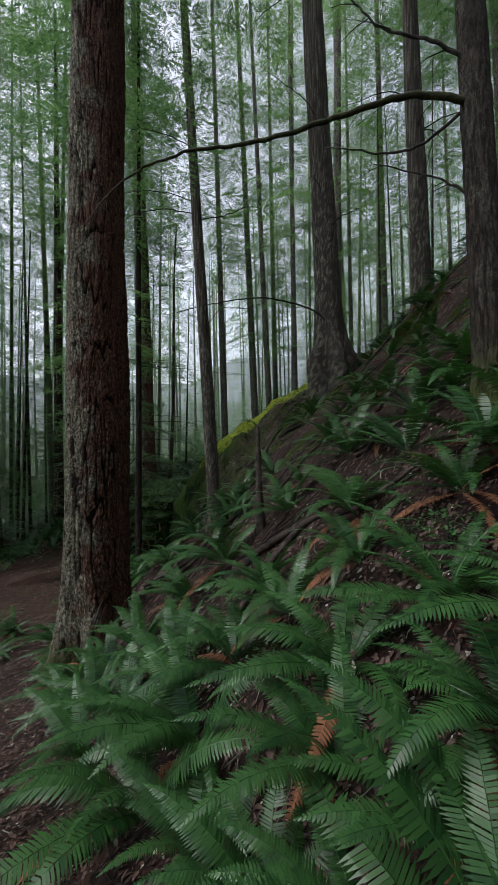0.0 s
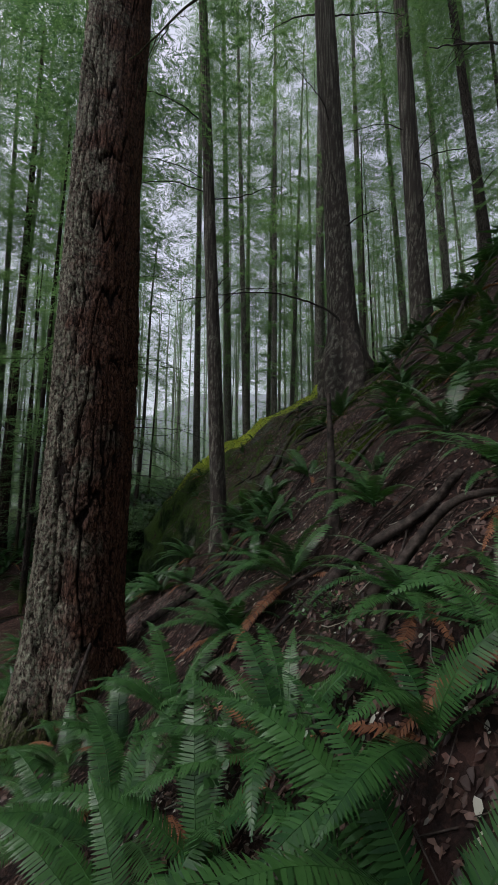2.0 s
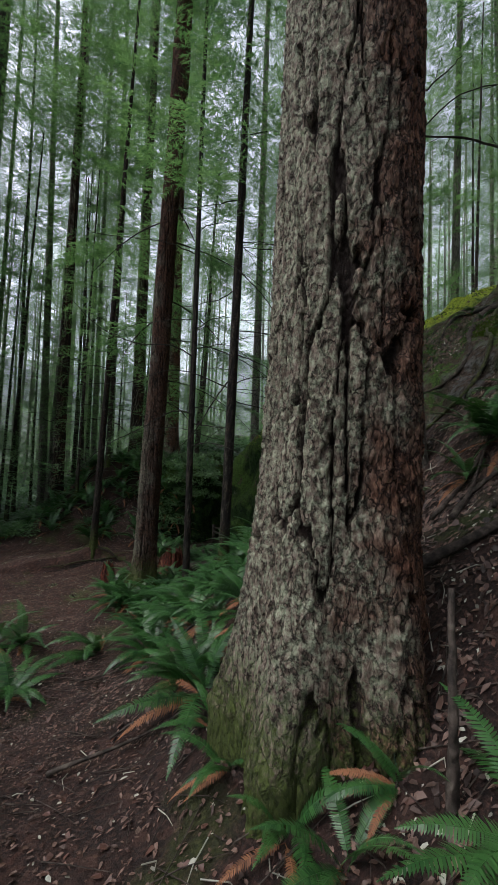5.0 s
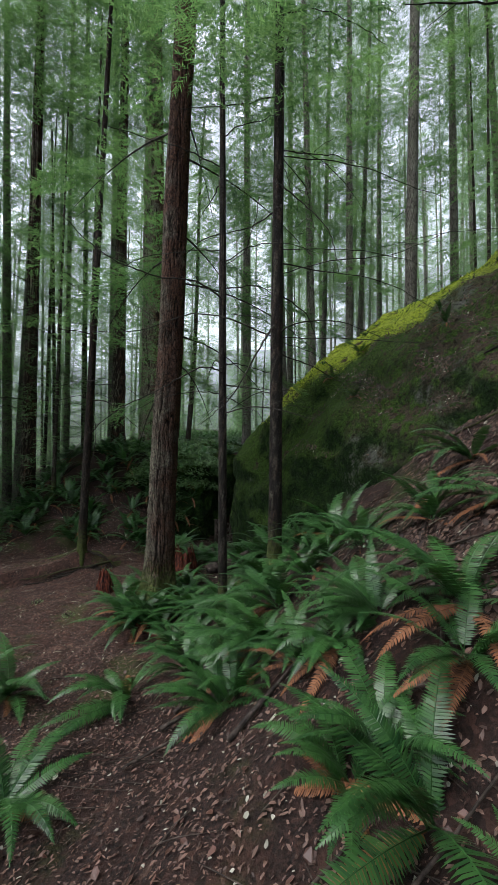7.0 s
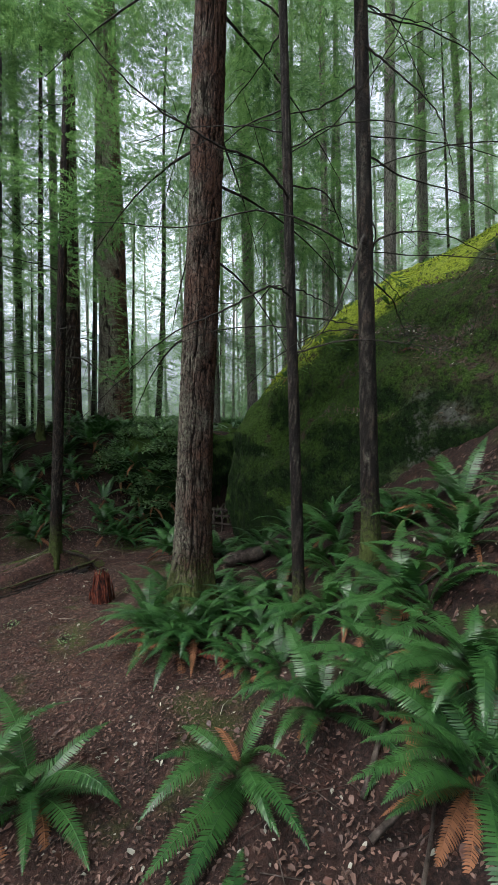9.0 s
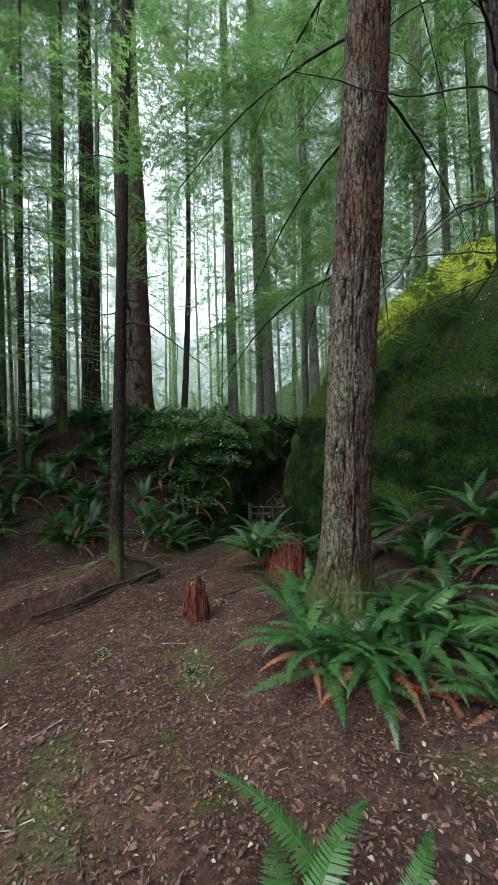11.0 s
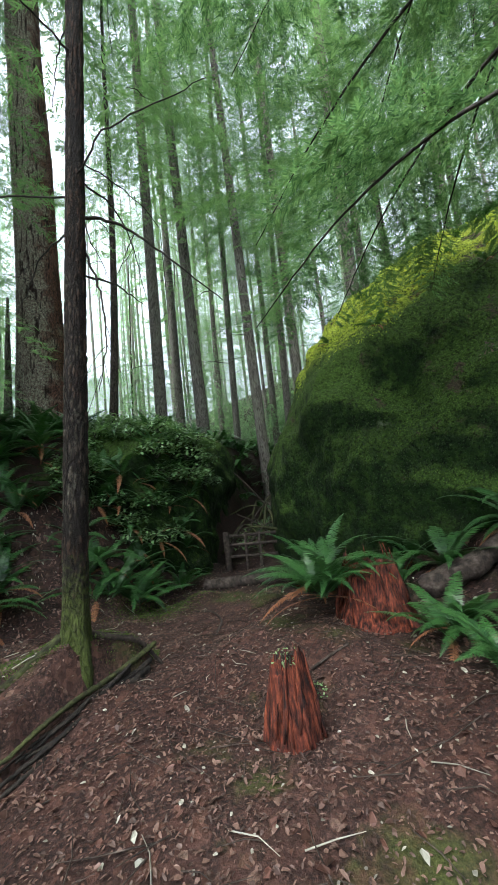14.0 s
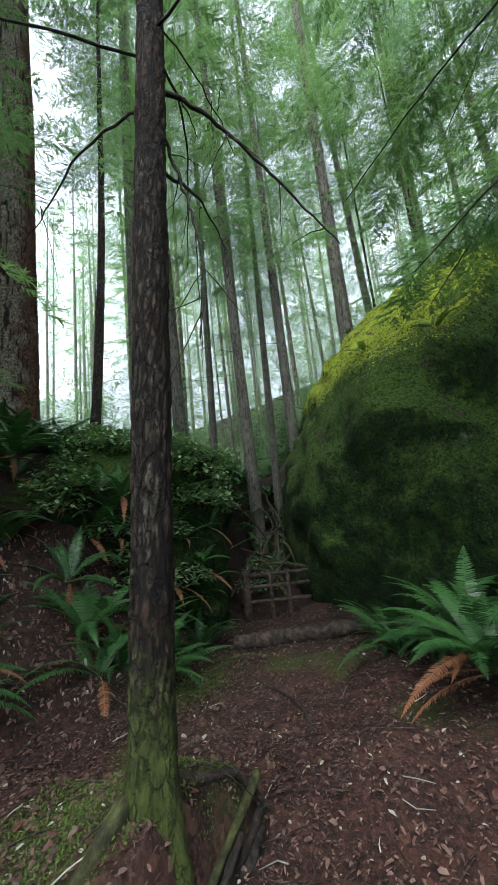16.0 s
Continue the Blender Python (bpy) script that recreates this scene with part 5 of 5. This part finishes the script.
# ---- small litter ----
def scatter(name, label, mat, count, spot, size, seed, category, curl=0.3, aspect=0.55):
    """Thousands of small flat bits lying on the floor, as one object."""
    rnd = random.Random(seed)
    vs, fs = [], []
    for k in range(count):
        x, y = spot(rnd)
        z = rough_ground(x, y) + rnd.uniform(0.003, 0.018)
        gx, gy = (ground(x + 0.1, y) - ground(x - 0.1, y)) / 0.2, (ground(x, y + 0.1) - ground(x, y - 0.1)) / 0.2
        a, ln = rnd.uniform(0, 6.283), rnd.uniform(*size)
        w = ln * aspect * rnd.uniform(0.6, 1.1) * 0.5
        c, s = math.cos(a), math.sin(a)
        t1, t2 = rnd.uniform(-curl, curl), rnd.uniform(-curl, curl)

        def p(u, v, lift):
            px, py = u * c - v * s, u * s + v * c
            return (x + px, y + py, z + gx * px + gy * py + u * t1 + v * t2 + lift)

        b = len(vs)
        vs += [p(-ln * 0.5, 0, 0), p(rnd.uniform(-0.35, -0.1) * ln, w * rnd.uniform(0.5, 1.1), ln * 0.12), p(rnd.uniform(0.1, 0.35) * ln, w * rnd.uniform(0.4, 1.1), ln * 0.14),
               p(ln * 0.5, 0, 0.0), p(rnd.uniform(0.0, 0.3) * ln, -w * rnd.uniform(0.5, 1.1), ln * 0.12), p(rnd.uniform(-0.35, -0.1) * ln, -w * rnd.uniform(0.4, 1.1), ln * 0.1)]
        fs.append((b, b + 1, b + 2, b + 3, b + 4, b + 5))
    return tagged(new(name, quick_mesh(name, vs, fs, mat)), label, category, kind="stuff")


def along_trail(rnd):
    y = rnd.uniform(1.0, 17.0)
    return trail_x(y) + rnd.gauss(1.2, 2.4), y


def on_slope(rnd):
    return rnd.uniform(-2.5, 4.5), rnd.uniform(1.5, 9.0)


scatter("leaf_litter", "brown dead leaves and needles littering the floor", LITTER, 42000, along_trail, (0.012, 0.045), 1, "leaf litter", 0.5, 0.55)
scatter("leaf_litter", "brown leaf litter on the hillside", LITTER, 24000, on_slope, (0.016, 0.06), 2, "leaf litter", 0.5, 0.6)
scatter("fallen_leaves", "large red-brown fallen leaves lying on the floor", REDLEAF, 5200, along_trail, (0.025, 0.062), 7, "fallen leaves", 0.55, 0.75)
scatter("pale_leaves", "pale fallen leaves and lichen scraps on the trail", PALELEAF, 4200, along_trail, (0.008, 0.036), 3, "leaf litter", 0.4, 0.75)
scatter("pale_leaves", "pale lichen tufts fallen on the trail", PALELEAF, 220, along_trail, (0.03, 0.065), 8, "lichen", 0.5, 0.7)
def trodden(rnd):
    y = rnd.uniform(6.0, 15.5)
    return trail_x(y) + rnd.gauss(0.6, 1.3), y


scatter("leaf_litter", "crumbled needles and leaf bits trodden into the trail", LITTER, 30000, trodden, (0.007, 0.028), 10, "leaf litter", 0.6, 0.6)


def rock_foot(rnd):
    return rnd.uniform(-2.3, 1.6), rnd.uniform(6.4, 9.6)


scatter("leaf_litter", "dense leaf litter under the boulder's overhang", LITTER, 9000, rock_foot, (0.02, 0.07), 9, "leaf litter", 0.6, 0.6)
scatter("pale_leaves", "pale fallen leaves on the hillside", PALELEAF, 3000, on_slope, (0.009, 0.035), 4, "leaf litter", 0.4, 0.75)


def round_foot(rnd):
    a, q = rnd.uniform(0, 6.283), 0.75 * math.sqrt(rnd.random())
    return -6.5 + q * math.cos(a) * 1.2, 14.35 + 0.7 * q * math.sin(a)


def bank_foot(rnd):
    x = rnd.gauss(-4.9, 0.35)
    return x, 15.75 + rnd.gauss(0, 0.22)


scatter("moss", "green moss cushion round the trail tree's foot", MOSSLOW, 16000, round_foot, (0.006, 0.016), 11, "moss", 1.2, 0.5)
def ridge_moss(count, seed):
    """Cushions of moss on the ridge round the large fir."""
    rnd = random.Random(seed)
    vs, fs = [], []
    for q in range(16):
        cx, cy, r = rnd.uniform(0.6, 4.6), rnd.uniform(5.2, 9.4), rnd.uniform(0.18, 0.5)
        for k in range(count // 16):
            a, d = rnd.uniform(0, 6.283), r * math.sqrt(rnd.random())
            x, y, z = on_rock(cx + d * math.cos(a), cy + d * math.sin(a), 0.06 * (1 - d / r))
            ln, b = rnd.uniform(0.014, 0.035), rnd.uniform(0, 6.283)
            c, w = math.cos(b) * ln, math.sin(b) * ln
            i = len(vs)
            vs += [(x - w * 0.35, y + c * 0.35, z), (x + c, y + w, z + ln * rnd.uniform(0.2, 0.9)), (x + w * 0.35, y - c * 0.35, z)]
            fs.append((i, i + 1, i + 2))
    tagged(new("moss", quick_mesh("moss", vs, fs, MOSSLOW)), "green moss cushions on the littered ridge", "moss", kind="stuff")


ridge_moss(26000, 14)
scatter("moss", "green moss patch at the foot of the bank", MOSSLOW, 9000, bank_foot, (0.006, 0.016), 12, "moss", 1.2, 0.5)


def twigs(count, seed, mat, name, label, size=(0.08, 0.5)):
    rnd = random.Random(seed)
    pcs = []
    for k in range(count):
        x, y = along_trail(rnd) if rnd.random() < 0.6 else on_slope(rnd)
        a, ln = rnd.uniform(0, 6.283), rnd.uniform(*size)
        x2, y2 = x + math.cos(a) * ln, y + math.sin(a) * ln
        m = ((x + x2) / 2 + rnd.uniform(-0.04, 0.04), (y + y2) / 2)
        pcs.append(tube([on(x, y, 0.012), on(*m, 0.022), on(x2, y2, 0.014)], [0.0035, 0.003, 0.0015], 4, 0, False))
    tagged(new(name, mesh_of(name, *joined(pcs), mat)), label, "twigs", kind="stuff")


twigs(2600, 5, DEADWOOD, "twigs", "thin dead twigs strewn over the floor")
twigs(420, 6, PALELEAF, "pale_twigs", "pale lichen-covered twigs strewn over the floor", (0.05, 0.25))


def rock_moss(rock, count, seed, label, lowest=0.42, mat=None, size=(0.012, 0.04), side=0):
    """Little moss and leaf tufts where the rock faces up."""
    rnd = np.random.RandomState(seed)
    me = rock.data
    n = len(me.polygons)
    cen, nor, area = np.empty(n * 3, np.float32), np.empty(n * 3, np.float32), np.empty(n, np.float32)
    me.polygons.foreach_get("center", cen)
    me.polygons.foreach_get("normal", nor)
    me.polygons.foreach_get("area", area)
    cen, nor = cen.reshape(-1, 3), nor.reshape(-1, 3)
    nor = nor * np.sign(nor[:, 2:3] + 1e-6)
    keep = (nor[:, 2] > lowest) & (cen[:, 0] < 3.5) & (cen[:, 1] < 19.5)
    patch = np.array([noise.noise(Vector(c) * 0.9) + 0.5 * noise.noise(Vector(c) * 2.7) for c in cen])
    wgt = area * keep * np.clip(patch + 0.25, 0, 1)
    if side:
        # 1: the open mossy crown, -1: the shaded littered part
        start, corner = np.empty(n, np.int32), np.empty(len(me.loops), np.int32)
        me.polygons.foreach_get("loop_start", start)
        me.loops.foreach_get("vertex_index", corner)
        mossy = np.empty(len(me.vertices), np.float32)
        me.attributes["mossy"].data.foreach_get("value", mossy)
        k = mossy[corner[start]]
        wgt = wgt * (np.clip(k - 0.12, 0, 1) if side > 0 else (1 - k) * (cen[:, 1] < 12.6))
    pick = rnd.choice(n, count, p=wgt / wgt.sum())
    c = cen[pick] + rnd.normal(0, 1, (count, 3)) * np.sqrt(area[pick])[:, None] * 0.35
    c -= nor[pick] * np.sum((c - cen[pick]) * nor[pick], 1)[:, None]
    a = rnd.uniform(0, 6.283, count)
    t = np.cross(nor[pick], np.stack([np.cos(a), np.sin(a), np.zeros(count)], 1))
    t /= np.linalg.norm(t, axis=1)[:, None] + 1e-9
    w = np.cross(nor[pick], t)
    ln = rnd.uniform(*size, count)[:, None]
    d = t * 0.8 + nor[pick] * rnd.uniform(0.1, 0.7, count)[:, None]
    v = np.stack([c + w * ln * 0.3, c + d * ln, c - w * ln * 0.3], 1).reshape(-1, 3)
    nm = "moss"
    tagged(new(nm, quick_mesh(nm, v, np.arange(len(v)).reshape(-1, 3), mat or MOSSLEAF)), label, "moss", kind="stuff")


rock_moss(big_rock, 110000, 1, "yellow-green moss tufts covering the boulder top", 0.4, side=1)
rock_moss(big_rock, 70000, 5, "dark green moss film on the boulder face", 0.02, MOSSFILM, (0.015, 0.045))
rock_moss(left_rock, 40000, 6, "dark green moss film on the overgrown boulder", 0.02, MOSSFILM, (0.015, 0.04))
rock_moss(left_rock, 12000, 2, "green moss tufts on the overgrown boulder", 0.2, MOSSLOW)
rock_moss(big_rock, 9000, 3, "dead brown leaves caught in the boulder moss", 0.55, LITTER, (0.03, 0.07), side=-1)
rock_moss(big_rock, 700, 4, "pale dead leaves and lichen scraps on the boulder", 0.55, PALELEAF, (0.02, 0.05), side=-1)


def undergrowth(count, seed):
    """Low ferns and seedlings across the floor of the farther woods."""
    rnd = np.random.RandomState(seed)
    rr = random.Random(seed)
    tri = []
    made = 0
    while made < count:
        x, y = rr.uniform(-32, 22), rr.uniform(5, 46)
        if -9.5 < x < 5.5 and y < 19.3 or abs(x + 12) < 4 and y < 15.5:
            continue
        if noise.noise(Vector((x * 0.25, y * 0.25, 2))) < -0.18:
            continue
        made += 1
        n, z = 16, ground(x, y)
        b = rnd.uniform(0, 6.283, n)
        ln = rnd.uniform(0.35, 0.8, n)[:, None]
        c = np.tile([x, y, z], (n, 1)) + rnd.normal(0, 0.12, (n, 3)) * [1, 1, 0]
        d = np.stack([np.cos(b), np.sin(b), rnd.uniform(0.3, 1.0, n)], 1)
        e = np.stack([np.cos(b), np.sin(b), rnd.uniform(-0.6, 0.3, n)], 1)
        w = np.stack([-np.sin(b), np.cos(b), np.zeros(n)], 1) * rnd.uniform(0.04, 0.08, n)[:, None]
        m = c + d * ln * 0.5
        tri.append(np.stack([c, m + w, m - w], 1).reshape(-1, 3))
        tri.append(np.stack([m + w, m + e * ln * 0.6, m - w], 1).reshape(-1, 3))
    v = np.concatenate(tri)
    tagged(new("undergrowth", quick_mesh("undergrowth", v, np.arange(len(v)).reshape(-1, 3), FERN)), "low green ferns and seedlings covering the farther forest floor", "undergrowth", kind="stuff")


undergrowth(5200, 9)
